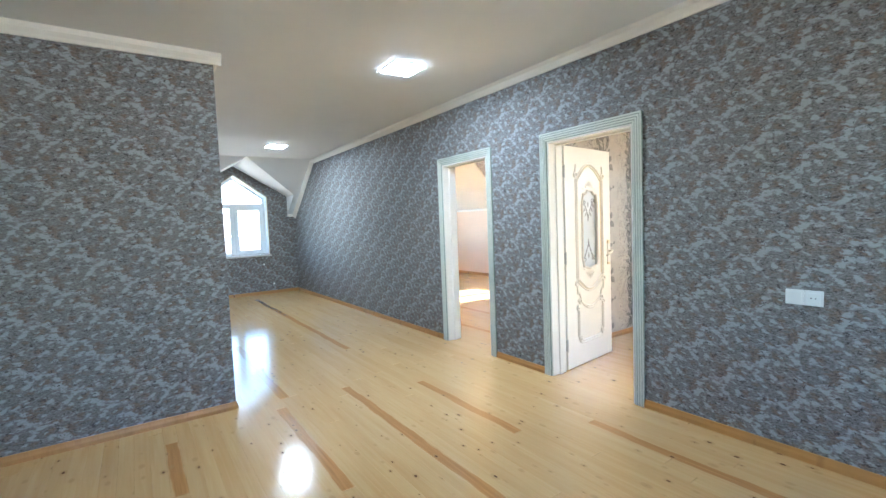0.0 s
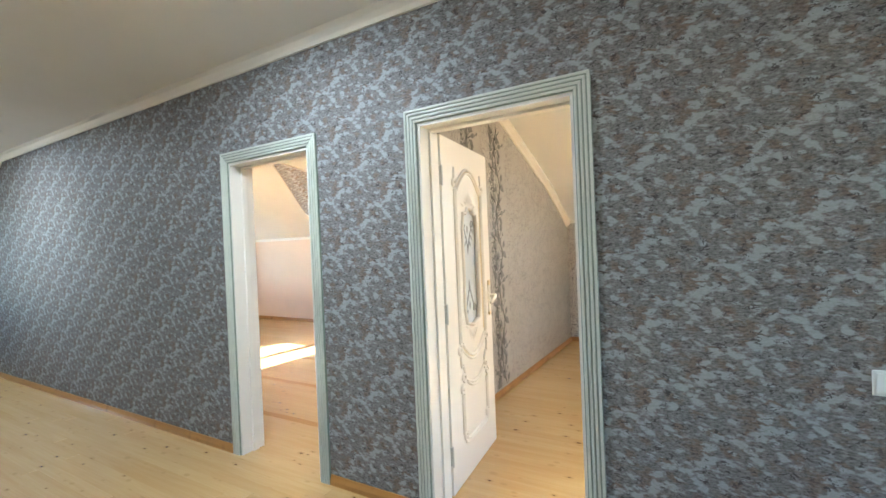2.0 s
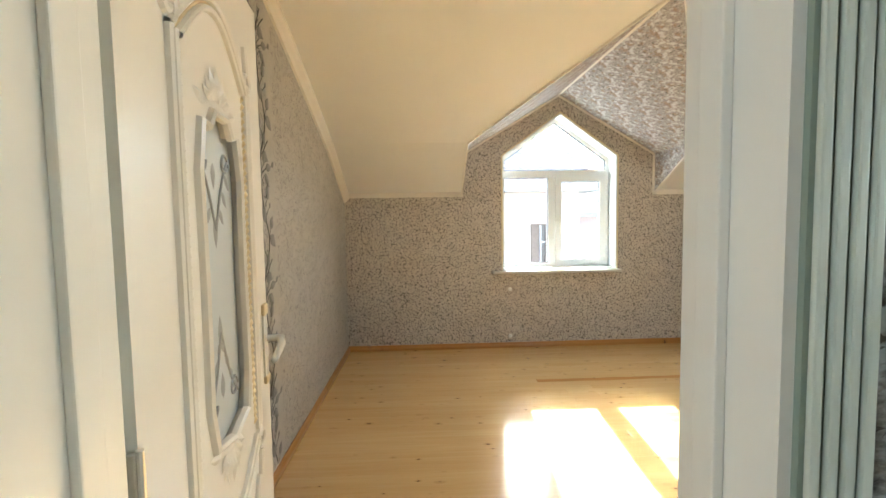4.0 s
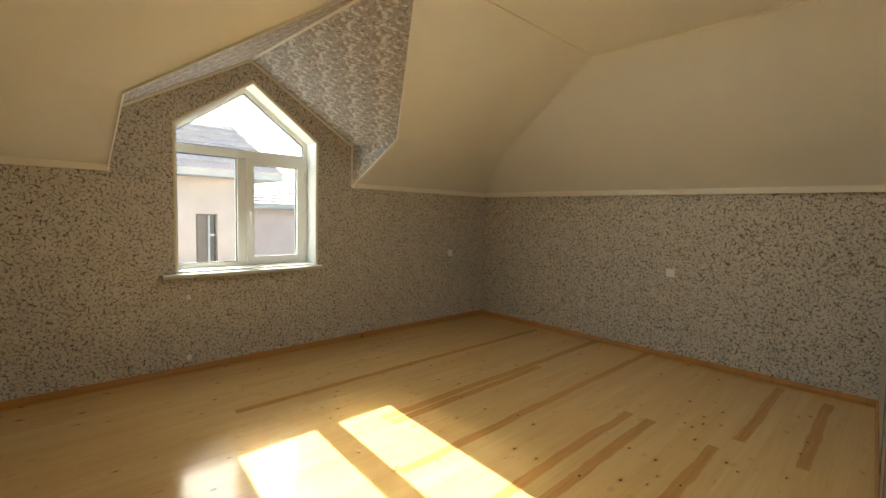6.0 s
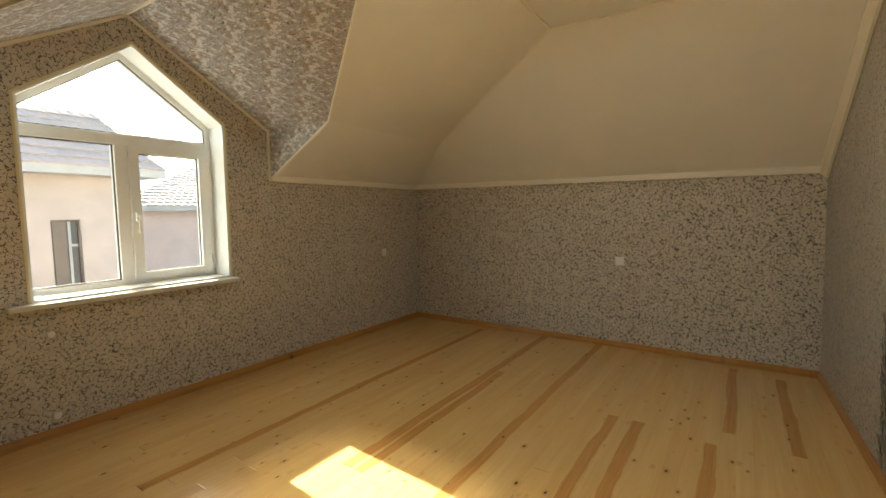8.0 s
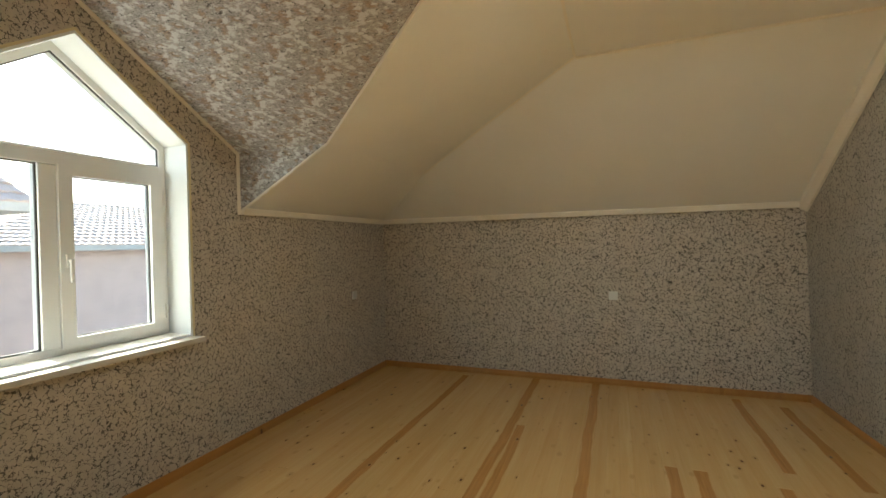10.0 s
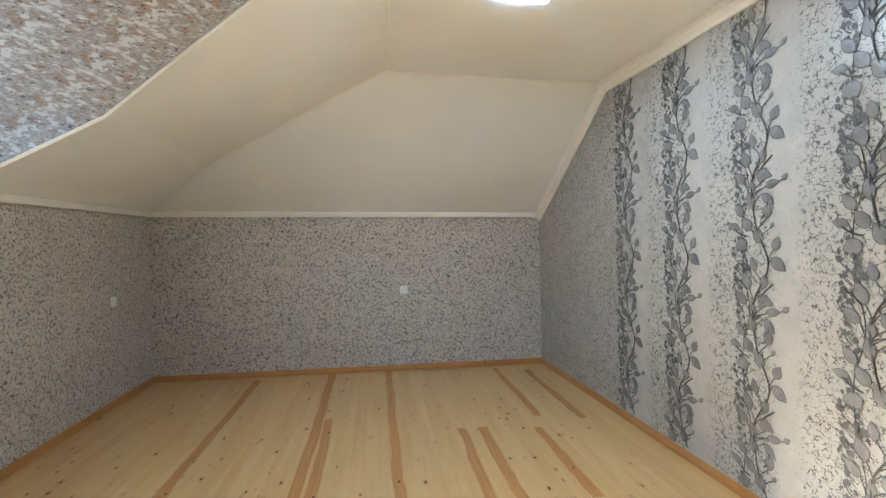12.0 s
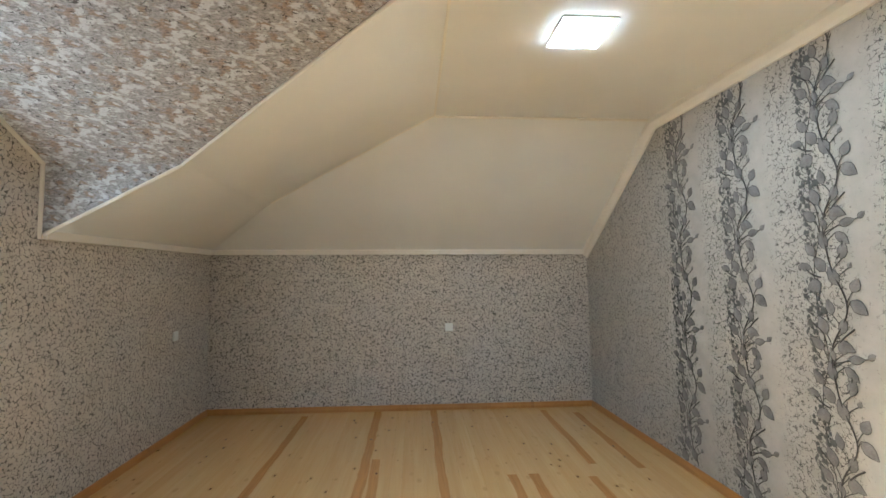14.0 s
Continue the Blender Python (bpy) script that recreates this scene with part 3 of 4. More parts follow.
# simple framed window, used only for the unseen ones added for daylight
def plain_window(name, m, w, z0, z1, label):
    o = thing(name, label, "window", m, kind="structure")
    part("window_frame", ring(bmesh.new(), rect(-w, w, z0, z1), rect(-w + 0.06, w - 0.06, z0 + 0.06, z1 - 0.06), 0.03, 0.09), PVC, o)
    part("mullion", box(bmesh.new(), -0.04, 0.04, 0.03, 0.09, z0 + 0.06, z1 - 0.06, 0.004), PVC, o)
    for a, b in ((-w + 0.06, -0.04), (0.04, w - 0.06)):
        part("pane", box(bmesh.new(), a, b, 0.06, 0.066, z0 + 0.06, z1 - 0.06), GLASS, o).visible_shadow = False


# made-up window behind the camera: daylight fill for the hall walls
plain_window("fill_window_hall", pose(-2.4, SOUTH, 0, 0, 0, 180), 1.6, 0.85, 2.35, "unseen plain white window added to light the hall")
# invented too: extra daylight for the second room, never in view
plain_window("fill_window_second_room", pose(2.1, YE2 - 0.11, 0), 1.3, 0.85, 2.3, "unseen plain white window added to light the second room")

# ---- door frames and the carved door ----
GROOVE = plaster("grey_green_groove", (0.28, 0.33, 0.27), 0.5)
GOLD = material("gold_paint", 0.35, 0.25, (0.72, 0.60, 0.38))
FLUTE = plaster("pale_green_grey_lacquer", (0.62, 0.645, 0.57), 0.35, 0.05)
PORCELAIN = material("white_porcelain", 0.12, 0.0, (0.82, 0.80, 0.74))
SMOKED = material("frosted_door_glass", 0.3, 0.0, (0.66, 0.71, 0.74))
SMOKED.node_tree.nodes["Principled BSDF"].inputs["Transmission Weight"].default_value = 0.15
ETCH = material("etched_ornament", 0.5, 0.0, (0.36, 0.38, 0.40))


def make_frame(name, y0, y1, label):
    f = thing(name, label, "door frame", kind="structure")
    bm = bmesh.new()
    t = 0.022
    box(bm, -0.004, XR + 0.004, y0, y0 + t, 0, DOOR_H - t)
    box(bm, -0.004, XR + 0.004, y1 - t, y1, 0, DOOR_H - t)
    box(bm, -0.004, XR + 0.004, y0, y1, DOOR_H - t, DOOR_H)
    part("jamb_lining", bm, DOOR_WHITE, f)
    bm = bmesh.new()
    s = 0.014
    box(bm, 0.075, 0.118, y0 + t, y0 + t + s, 0, DOOR_H - t - s, 0.003)
    box(bm, 0.075, 0.118, y1 - t - s, y1 - t, 0, DOOR_H - t - s, 0.003)
    box(bm, 0.075, 0.118, y0 + t, y1 - t, DOOR_H - t - s, DOOR_H - t, 0.003)
    part("door_stop", bm, DOOR_WHITE, f)
    for x0, x1, nm in ((-0.012, -0.0005, "hall_casing"), (XR + 0.0005, XR + 0.012, "room_casing")):
        sign = -1 if x0 < 0 else 1
        bm = bmesh.new()
        w = 0.065
        box(bm, x0, x1, y0 - w, y0 + 0.008, 0, DOOR_H - 0.008)
        box(bm, x0, x1, y1 - 0.008, y1 + w, 0, DOOR_H - 0.008)
        box(bm, x0, x1, y0 - w, y1 + w, DOOR_H - 0.008, DOOR_H + w)
        casing = part(nm, bm, GROOVE, f, "fluted casing with grey-green grooves")
        out = (x0, x0 - 0.008) if sign < 0 else (x1, x1 + 0.008)
        for k in range(4):
            a, b = -0.064 + k * 0.0185, -0.064 + k * 0.0185 + 0.0115
            bm = bmesh.new()
            box(bm, *out, y0 + a, y0 + b, 0, DOOR_H - b, 0.003)
            box(bm, *out, y1 - b, y1 - a, 0, DOOR_H - b, 0.003)
            box(bm, *out, y0 + a, y1 - a, DOOR_H - b, DOOR_H - a, 0.003)
            part("flute", bm, FLUTE, casing)
    return f


frame_1 = make_frame("door_frame_1", *DOORS[0], "white door frame with fluted casing round the open bedroom door")
frame_2 = make_frame("door_frame_2", *DOORS[1], "white door frame with fluted casing round an empty doorway")
bm = box(bmesh.new(), 0.085, 0.112, 2.3955, 2.3985, 0.90, 1.06, 0.0)
box(bm, 0.09, 0.107, 2.394, 2.396, 0.93, 0.97)
box(bm, 0.09, 0.107, 2.394, 2.396, 0.985, 1.03)
part("strike_plate", bm, METAL, frame_2, "metal strike plate")


def tube(bm, pts, r, flat=0.9, closed=False):
    """Half-round moulding along pts, given as (u, z); lies on the plane y = 0 and stands out towards -y."""
    pts = [Vector((a, 0, b)) for a, b in pts]
    k = len(pts)
    rings = []
    for i in range(k):
        a, b = (pts[(i - 1) % k], pts[(i + 1) % k]) if closed else (pts[max(i - 1, 0)], pts[min(i + 1, k - 1)])
        t = (b - a).normalized()
        side = Vector((t.z, 0, -t.x))
        rings.append([bm.verts.new(pts[i] + side * r * math.cos(q) + Vector((0, -1, 0)) * r * flat * math.sin(q) * 1.6) for q in [math.pi * j / 4 for j in range(5)]])
    for i in range(k if closed else k - 1):
        a, b = rings[i], rings[(i + 1) % k]
        for j in range(4):
            bm.faces.new((a[j], a[j + 1], b[j + 1], b[j]))
    return bm


def scroll(u, z, r, turn, start, hand):
    """Points of a spiral that winds inwards."""
    return [(u + r * (1 - 0.7 * i / 16) * math.cos(start + hand * turn * i / 16), z + r * (1 - 0.7 * i / 16) * math.sin(start + hand * turn * i / 16)) for i in range(17)]


def arc(a, b, rise_z, k=14):
    """A curved line from a to b that bulges by rise_z."""
    return [(a[0] + (b[0] - a[0]) * i / k, a[1] + (b[1] - a[1]) * i / k + rise_z * math.sin(math.pi * i / k)) for i in range(k + 1)]


def leaf_shape(bm, u, z, length, width, angle, y=0.0, puff=0.002):
    """A pointed leaf with a raised middle, in the u-z plane, facing -y."""
    c, s = math.cos(angle), math.sin(angle)
    outline = [(0, 0), (0.18, 0.36), (0.42, 0.5), (0.68, 0.38), (0.88, 0.16), (1, 0), (0.88, -0.16), (0.68, -0.38), (0.42, -0.5), (0.18, -0.36)]
    vs = [bm.verts.new((u + c * a * length - s * b * width, y, z + s * a * length + c * b * width)) for a, b in outline]
    mid = bm.verts.new((u + c * 0.48 * length, y - puff, z + s * 0.48 * length))
    for i in range(len(vs)):
        bm.faces.new((vs[i], vs[(i + 1) % len(vs)], mid))


def make_door():
    """Hinge line at the origin, width along x, carved face towards -y."""
    W, H, T = 0.785, 1.985, 0.04
    d = thing("door_1", "open white carved door with frosted glass oval and gilt mouldings", "door", pose(XR + 0.03, 0.842, 0.008, 0, 0, 6.5) @ Matrix.Diagonal((0.985, 1, 1, 1)), kind="structure")
    glass = [(0.29, 0.90), (0.36, 0.885), (0.40, 0.875), (0.44, 0.885), (0.51, 0.90), (0.535, 0.99), (0.53, 1.25), (0.535, 1.47), (0.51, 1.57), (0.47, 1.565), (0.44, 1.60), (0.36, 1.60), (0.33, 1.565), (0.29, 1.57), (0.265, 1.47), (0.27, 1.25), (0.265, 0.99)]
    bm = prism(bmesh.new(), rect(0, W, 0, H), [glass], (0, 0, 0), X, Z, (0, T, 0))
    part("leaf", bm, DOOR_WHITE, d)
    pane = part("pane", prism(bmesh.new(), [(0.4 + (a - 0.4) * 0.995, 1.24 + (b - 1.24) * 0.995) for a, b in glass], [], (0, 0.014, 0), X, Z, (0, 0.008, 0)), SMOKED, d, "frosted grey-blue glass")
    bm = bmesh.new()
    for zc, sg in ((1.52, -1), (0.95, 1)):
        for sd in (-1, 1):
            tube(bm, [(0.4 + sd * a, zc + sg * b) for a, b in arc((0.11, 0.0), (0.0, 0.17), -0.03)], 0.003)
            tube(bm, scroll(0.4 + sd * 0.075, zc + sg * 0.02, 0.03, 6.5, 0, sd), 0.0035)
            for k in range(4):
                leaf_shape(bm, 0.4 + sd * (0.10 - 0.025 * k), zc + sg * 0.04 * k, 0.05, 0.022, math.pi / 2 * sg + sd * 0.7)
        leaf_shape(bm, 0.4, zc + sg * 0.14, 0.07 , 0.03, math.pi / 2 * sg)
        leaf_shape(bm, 0.4, zc + sg * 0.02, 0.06, 0.03, math.pi / 2 * sg)
    bmesh.ops.translate(bm, verts=bm.verts[:], vec=(0, 0.013, 0))
    part("etched_ornament", bm, ETCH, pane, "grey etched ornament on the glass")
    bm = bmesh.new()
    tube(bm, glass, 0.011, closed=True)
    part("glass_moulding", bm, DOOR_WHITE, d)

    def carving(name, paths, mat, r):
        b = bmesh.new()
        for p in paths:
            tube(b, p, r)
        return part(name, b, mat, d)

    l, r_, zb, zt = 0.165, 0.635, 0.80, 1.70
    upper = []
    for off in (0.0, 0.022):
        upper.append([(l + off, zb), (l + off, zt)])
        upper.append([(r_ - off, zb), (r_ - off, zt)])
        upper.append(arc((l + off + 0.02, zt + 0.02 - off), (r_ - off - 0.02, zt + 0.02 - off), 0.12))
        upper.append(arc((l + off + 0.02, zb - 0.03 + off), (r_ - off - 0.02, zb - 0.03 + off), -0.10))
    for su, hand in ((l, 1), (r_, -1)):
        upper.append(scroll(su - hand * 0.004, zt + 0.035, 0.034, 7.5, -math.pi / 2, hand))
        upper.append(scroll(su - hand * 0.004, zb - 0.035, 0.036, 7.5, math.pi / 2, -hand))
        upper.append(arc((su, zt + 0.06), (su + hand * 0.01, zt + 0.13), 0.0))
        upper.append(arc((su, zb - 0.07), (su + hand * 0.01, zb - 0.14), 0.0))
    carving("upper_panel_moulding", upper, DOOR_WHITE, 0.0085)
    low = []
    for off in (0.0, 0.02):
        a, b, c0, c1 = 0.175 + off, 0.625 - off, 0.20 + off, 0.56 - off
        low.append([(a, c0 + 0.07), (a, c1 - 0.04)])
        low.append([(b, c0 + 0.07), (b, c1 - 0.04)])
        low.append([(a, c0 + 0.07), (a + 0.025, c0 + 0.055), (a + 0.03, c0 + 0.015), (a + 0.07, c0), (b - 0.07, c0), (b - 0.03, c0 + 0.015), (b - 0.025, c0 + 0.055), (b, c0 + 0.07)])
        low.append(arc((a + 0.06, c1 + 0.02), (b - 0.06, c1 + 0.02), -0.055))
    for su, hand in ((0.175, 1), (0.625, -1)):
        low.append(scroll(su + hand * 0.035, 0.585, 0.032, 7.0, math.pi, -hand))
        low.append(scroll(su + hand * 0.005, 0.53, 0.026, 6.5, math.pi / 2, hand))
        low.append(scroll(su + hand * 0.03, 0.255, 0.024, 6.5, -math.pi / 2, -hand))
        low.append(arc((su + hand * 0.05, 0.61), (su + hand * 0.02, 0.67), 0.01))
    carving("lower_panel_moulding", low, DOOR_WHITE, 0.0085)
    gilt = [[(l + 0.011, zb), (l + 0.011, zt)], [(r_ - 0.011, zb), (r_ - 0.011, zt)], [(0.186, 0.28), (0.186, 0.52)], [(0.614, 0.28), (0.614, 0.52)],
            arc((l + 0.031, zt + 0.008), (r_ - 0.031, zt + 0.008), 0.12), arc((l + 0.031, zb - 0.018), (r_ - 0.031, zb - 0.018), -0.10)]
    carving("gilt_line", gilt, GOLD, 0.0035)
    for su in (l + 0.038, r_ - 0.038):
        bm = bmesh.new()
        z = zb + 0.02
        while z < zt - 0.02:
            leaf_shape(bm, su - 0.008, z, 0.03, 0.014, 0.9, -0.001, 0.007)
            z += 0.019
        part("rope_moulding", bm, GOLD if su > 0.4 else DOOR_WHITE, d)
    bm = bmesh.new()
    for zc, sg in ((1.66, 1), (0.82, -1)):
        for k in range(-3, 4):
            leaf_shape(bm, 0.4 + 0.012 * k, zc - sg * 0.035, 0.085 - 0.011 * abs(k), 0.026, math.pi / 2 * sg - sg * 0.38 * k, -0.002, 0.009)
        for sd in (-1, 1):
            leaf_shape(bm, 0.4 + sd * 0.07, zc - sg * 0.05, 0.07, 0.024, math.pi / 2 - sd * 1.3, -0.001, 0.007)
    part("carved_crest", bm, DOOR_WHITE, d)
    # handle with long backplate
    bm = box(bmesh.new(), 0.715, 0.755, -0.008, 0.0, 0.90, 1.10, 0.006)
    plate = part("backplate", bm, PORCELAIN, d, "white backplate with gilt tips")
    for z0, z1 in ((0.885, 0.91), (1.09, 1.125)):
        part("gilt_tip", box(bmesh.new(), 0.713, 0.757, -0.0115, 0.0, z0, z1, 0.006), GOLD, plate)
    bm = bmesh.new()
    path = [(0.735, -0.01), (0.735, -0.035), (0.728, -0.052), (0.70, -0.058), (0.66, -0.056), (0.62, -0.052)]
    rings = []
    for i, (a, b) in enumerate(path):
        p0, p1 = Vector(path[max(i - 1, 0)]), Vector(path[min(i + 1, len(path) - 1)])
        t = (p1 - p0).normalized()
        rr = (0.011, 0.011, 0.012, 0.013, 0.012, 0.009)[i]
        zc = 1.02 - 0.012 * max(0, i - 2)
        rings.append([bm.verts.new((a - t.y * rr * math.cos(q), b + t.x * rr * math.cos(q), zc + rr * math.sin(q))) for q in [2 * math.pi * j / 10 for j in range(10)]])
    for a, b in zip(rings, rings[1:]):
        for j in range(10):
            bm.faces.new((a[j], a[(j + 1) % 10], b[(j + 1) % 10], b[j]))
    bm.faces.new(rings[-1])
    bmesh.ops.recalc_face_normals(bm, faces=bm.faces[:])
    for f in bm.faces:
        f.smooth = True
    part("lever", bm, PORCELAIN, plate)
    for z in (0.22, 1.0, 1.76):
        bm = box(bmesh.new(), -0.012, -0.001, -0.002, 0.036, z - 0.05, z + 0.05, 0.003)
        bmesh.ops.create_cone(bm, cap_ends=True, segments=10, radius1=0.006, radius2=0.006, depth=0.11, matrix=Matrix.Translation((-0.007, -0.006, z)))
        part("hinge", bm, METAL, d, "pale metal hinge")
    return d


make_door()

# ---- switches, sockets, caps, ceiling lights ----
PLASTIC = material("white_plastic", 0.35, 0.0, (0.78, 0.80, 0.79))


def outlet(name, label, m, holes=True, rocker=False):
    """A plate in the x-z plane that faces -y."""
    o = thing(name, label, "switch" if rocker else "socket", m)
    part("plate", box(bmesh.new(), -0.041, 0.041, -0.009, 0, -0.041, 0.041, 0.004), PLASTIC, o)
    if rocker:
        part("rocker", box(bmesh.new(), -0.032, 0.032, -0.0135, -0.0085, -0.032, 0.032, 0.003), PLASTIC, o)
    else:
        part("insert", box(bmesh.new(), -0.028, 0.028, -0.0115, -0.0085, -0.028, 0.028, 0.003), PLASTIC, o)
    if holes:
        for u in (-0.0095, 0.0095):
            bm = bmesh.new()
            bmesh.ops.create_cone(bm, cap_ends=True, segments=12, radius1=0.003, radius2=0.003, depth=0.002, matrix=Matrix.Translation((u, -0.012, 0)) @ pose(0, 0, 0, 90))
            part("hole", bm, GASKET, o)
    return o


outlet("light_switch", "white light switch beside a socket on the hall wall", pose(0, -0.869, 0.895, 0, 0, -90), False, True)
outlet("wall_socket", "white two-pin socket beside the hall light switch", pose(0, -0.952, 0.895, 0, 0, -90))
outlet("wall_socket", "white socket on the low far wall", pose(1.79, YF, 0.85, 0, 0, 180), False)
outlet("wall_socket", "white socket on the window wall near the corner", pose(XW, -3.465, 0.876, 0, 0, -90), False)
for z in (0.629, 0.126):
    cap = thing("cable_outlet", "small round white cable outlet on the window wall", "outlet", pose(XW, -0.468, z, 0, 0, -90), "outlets under the window")
    bm = bmesh.new()
    bmesh.ops.create_cone(bm, cap_ends=True, segments=16, radius1=0.022, radius2=0.017, depth=0.012, matrix=Matrix.Translation((0, -0.006, 0)) @ pose(0, 0, 0, 90))
    part("disc", bm, PLASTIC, cap)
for x in (-0.70, -0.52):
    cap = thing("cable_outlet", "small white cable outlet under the hall window", "outlet", pose(x, YE, 0.62 if x < -0.6 else 0.2), "outlets under the window")
    bm = bmesh.new()
    bmesh.ops.create_cone(bm, cap_ends=True, segments=16, radius1=0.022, radius2=0.017, depth=0.012, matrix=Matrix.Translation((0, -0.006, 0)) @ pose(0, 0, 0, 90))
    part("disc", bm, PLASTIC, cap)

LED = material("led_diffuser", 0.4)
LED.node_tree.nodes["Principled BSDF"].inputs["Emission Color"].default_value = (0.86, 0.95, 1.0, 1)
LED.node_tree.nodes["Principled BSDF"].inputs["Emission Strength"].default_value = 6.0
for lamp_x, lamp_y, lamp_z in LAMPS:
    panel = thing("ceiling_light", "square white led ceiling panel, lit", "ceiling light", pose(lamp_x, lamp_y, lamp_z), "led ceiling panels")
    bm = box(bmesh.new(), -0.137, 0.137, -0.137, 0.137, -0.012, 0.0, 0.005)
    part("frame", bm, PLASTIC, panel)
    part("diffuser", box(bmesh.new(), -0.133, 0.133, -0.133, 0.133, -0.0165, -0.0115, 0.002), LED, panel)

# ---- printed vines on the bedroom wallpaper ----
STEM = material("vine_stem_print", 0.45, 0.0, (0.06, 0.057, 0.055))


def brushed_print(name, colour):
    """Grey metallic ink with fine slanted hatching."""
    m = material(name, 0.38)
    n = Net(m)
    p = n.place()
    x, y, z = n.split(p)
    along = n.math("ADD", x, y)
    hatch = n.noise(n.join(n.math("MULTIPLY_ADD", along, 60.0, n.math("MULTIPLY", z, 25.0)), 0.0, n.math("MULTIPLY_ADD", z, 420.0, n.math("MULTIPLY", along, -150.0))), 1.0, 2, 0.6)
    tone = n.math("ADD", n.math("MULTIPLY", n.band(hatch, 0.3, 0.7), 0.6), n.math("MULTIPLY", n.band(n.noise(p, 16, 2), 0.35, 0.65), 0.4))
    n.colour(n.mix(tone, tuple(v * 0.55 for v in colour), tuple(v * 1.25 for v in colour)))
    n.bump(hatch, 0.3, 0.0006)
    return m


VLEAF = brushed_print("vine_leaf_print", (0.235, 0.23, 0.222))
VSMALL = plaster("vine_bud_print", (0.12, 0.118, 0.115), 0.45, 0.2)


# leaves of one repeat, read up the stem: along, up, length, width share, degrees
LEAVES = ((0.085, 0.015, 0.092, 0.62, -38), (0.095, 0.055, 0.070, 0.70, 62), (0.030, 0.085, 0.095, 0.58, 118), (0.085, 0.165, 0.030, 0.8, 60),
          (0.055, 0.205, 0.085, 0.55, 78), (-0.030, 0.150, 0.088, 0.62, 128), (-0.055, 0.090, 0.080, 0.85, 200), (-0.105, 0.165, 0.070, 0.55, 168),
          (-0.080, 0.225, 0.082, 0.55, 128), (-0.022, 0.255, 0.090, 0.52, 102), (0.035, 0.330, 0.085, 0.50, -42), (0.055, 0.365, 0.078, 0.48, 12),
          (0.145, 0.385, 0.042, 0.65, 38), (-0.015, 0.350, 0.062, 0.50, 105), (0.030, 0.385, 0.072, 0.66, 85), (0.010, 0.440, 0.088, 0.52, -22),
          (0.030, 0.480, 0.078, 0.55, 74), (-0.045, 0.470, 0.092, 0.60, 112), (-0.065, 0.395, 0.080, 0.60, 140), (-0.010, 0.565, 0.075, 0.56, 104))
BUDS = ((-0.125, 0.33), (-0.10, 0.29), (-0.12, 0.10), (-0.11, 0.05), (-0.09, 0.02), (-0.13, 0.03), (-0.14, 0.55), (-0.11, 0.58),
        (-0.12, 0.50), (-0.09, 0.54), (-0.15, 0.52), (-0.13, 0.46), (-0.10, 0.44), (-0.08, 0.60), (-0.05, 0.57), (-0.11, 0.39))


def vine(m, z_top, phase, name="vine_print"):
    """One climbing vine: x along the wall, faces -y."""
    period = 0.62
    rng = random.Random(11)
    v = thing(name, "raised grey leafy vine printed on pale wallpaper", "wallpaper print", m, "vines on the wallpaper", "stuff")
    stem, big, rim, small = bmesh.new(), bmesh.new(), bmesh.new(), bmesh.new()
    wave = lambda z: math.cos(2 * math.pi * z / period) + 0.22 * math.cos(4 * math.pi * z / period + 0.6)
    sway = lambda z: 0.012 + 0.045 * wave(z)
    back = lambda z: -0.07 + 0.022 * wave(z + 0.24)
    buds = []
    for u, z in BUDS:
        for _ in range(3):
            buds.append((z + rng.uniform(-0.02, 0.02), u + rng.uniform(-0.024, 0.024), rng.uniform(0.022, 0.034), rng.uniform(0.6, 2.7)))

    def line(pts, r):
        pts = [p for p in pts if 0.07 < p[1] < z_top]
        if len(pts) > 1:
            tube(stem, pts, r, 0.3)

    line([(sway(z), z + phase) for z in [i * 0.02 for i in range(-45, 180)]], 0.0042)
    line([(back(z), z + phase) for z in [i * 0.02 for i in range(-45, 180)]], 0.0022)
    for rep in range(-2, 7):
        base = rep * period + phase
        for u, z, size, share, deg in LEAVES:
            a = math.radians(deg)
            u0 = sway(z - 0.06) if u > -0.05 else back(z - 0.06)
            z0, z1 = z - 0.06 + base, z + base
            line([(u0 + (u - u0) * (q / 6) ** 1.5, z0 + (z1 - z0) * q / 6) for q in range(7)], 0.0024)
            if 0.10 < z1 and z1 + size < z_top:
                leaf_shape(rim, u - 0.003 * math.cos(a), z1 - 0.003 * math.sin(a), size * 1.07, size * (share + 0.08), a, 0.0, 0.0004)
                leaf_shape(big, u, z1, size, size * share, a, -0.0008, 0.0022)
        for z, u, size, a in buds:
            z0 = z + base
            if 0.09 < z0 < z_top - size:
                leaf_shape(small, u, z0, size, size * 0.68, a, -0.0004, 0.0012)
                line([(u, z0), (u * 0.9, z0 - 0.018), (u * 0.75, z0 - 0.03)], 0.0013)
        # bare curled tendrils
        for u, z, du, dz, bend in ((0.03, 0.21, 0.035, 0.10, 0.012), (0.02, 0.44, 0.075, 0.07, -0.014), (-0.05, 0.12, -0.085, 0.045, -0.012), (-0.06, 0.47, -0.06, 0.05, 0.012)):
            line([(u + du * i / 8 + bend * math.sin(math.pi * i / 8), z + base + dz * (i / 8) ** 1.4) for i in range(9)], 0.0042)
    for nm, b, mat in (("stem_print", stem, STEM), ("leaf_rim_print", rim, STEM), ("leaf_print", big, VLEAF), ("bud_print", small, VSMALL)):
        part(nm, b, mat, v)
    return v


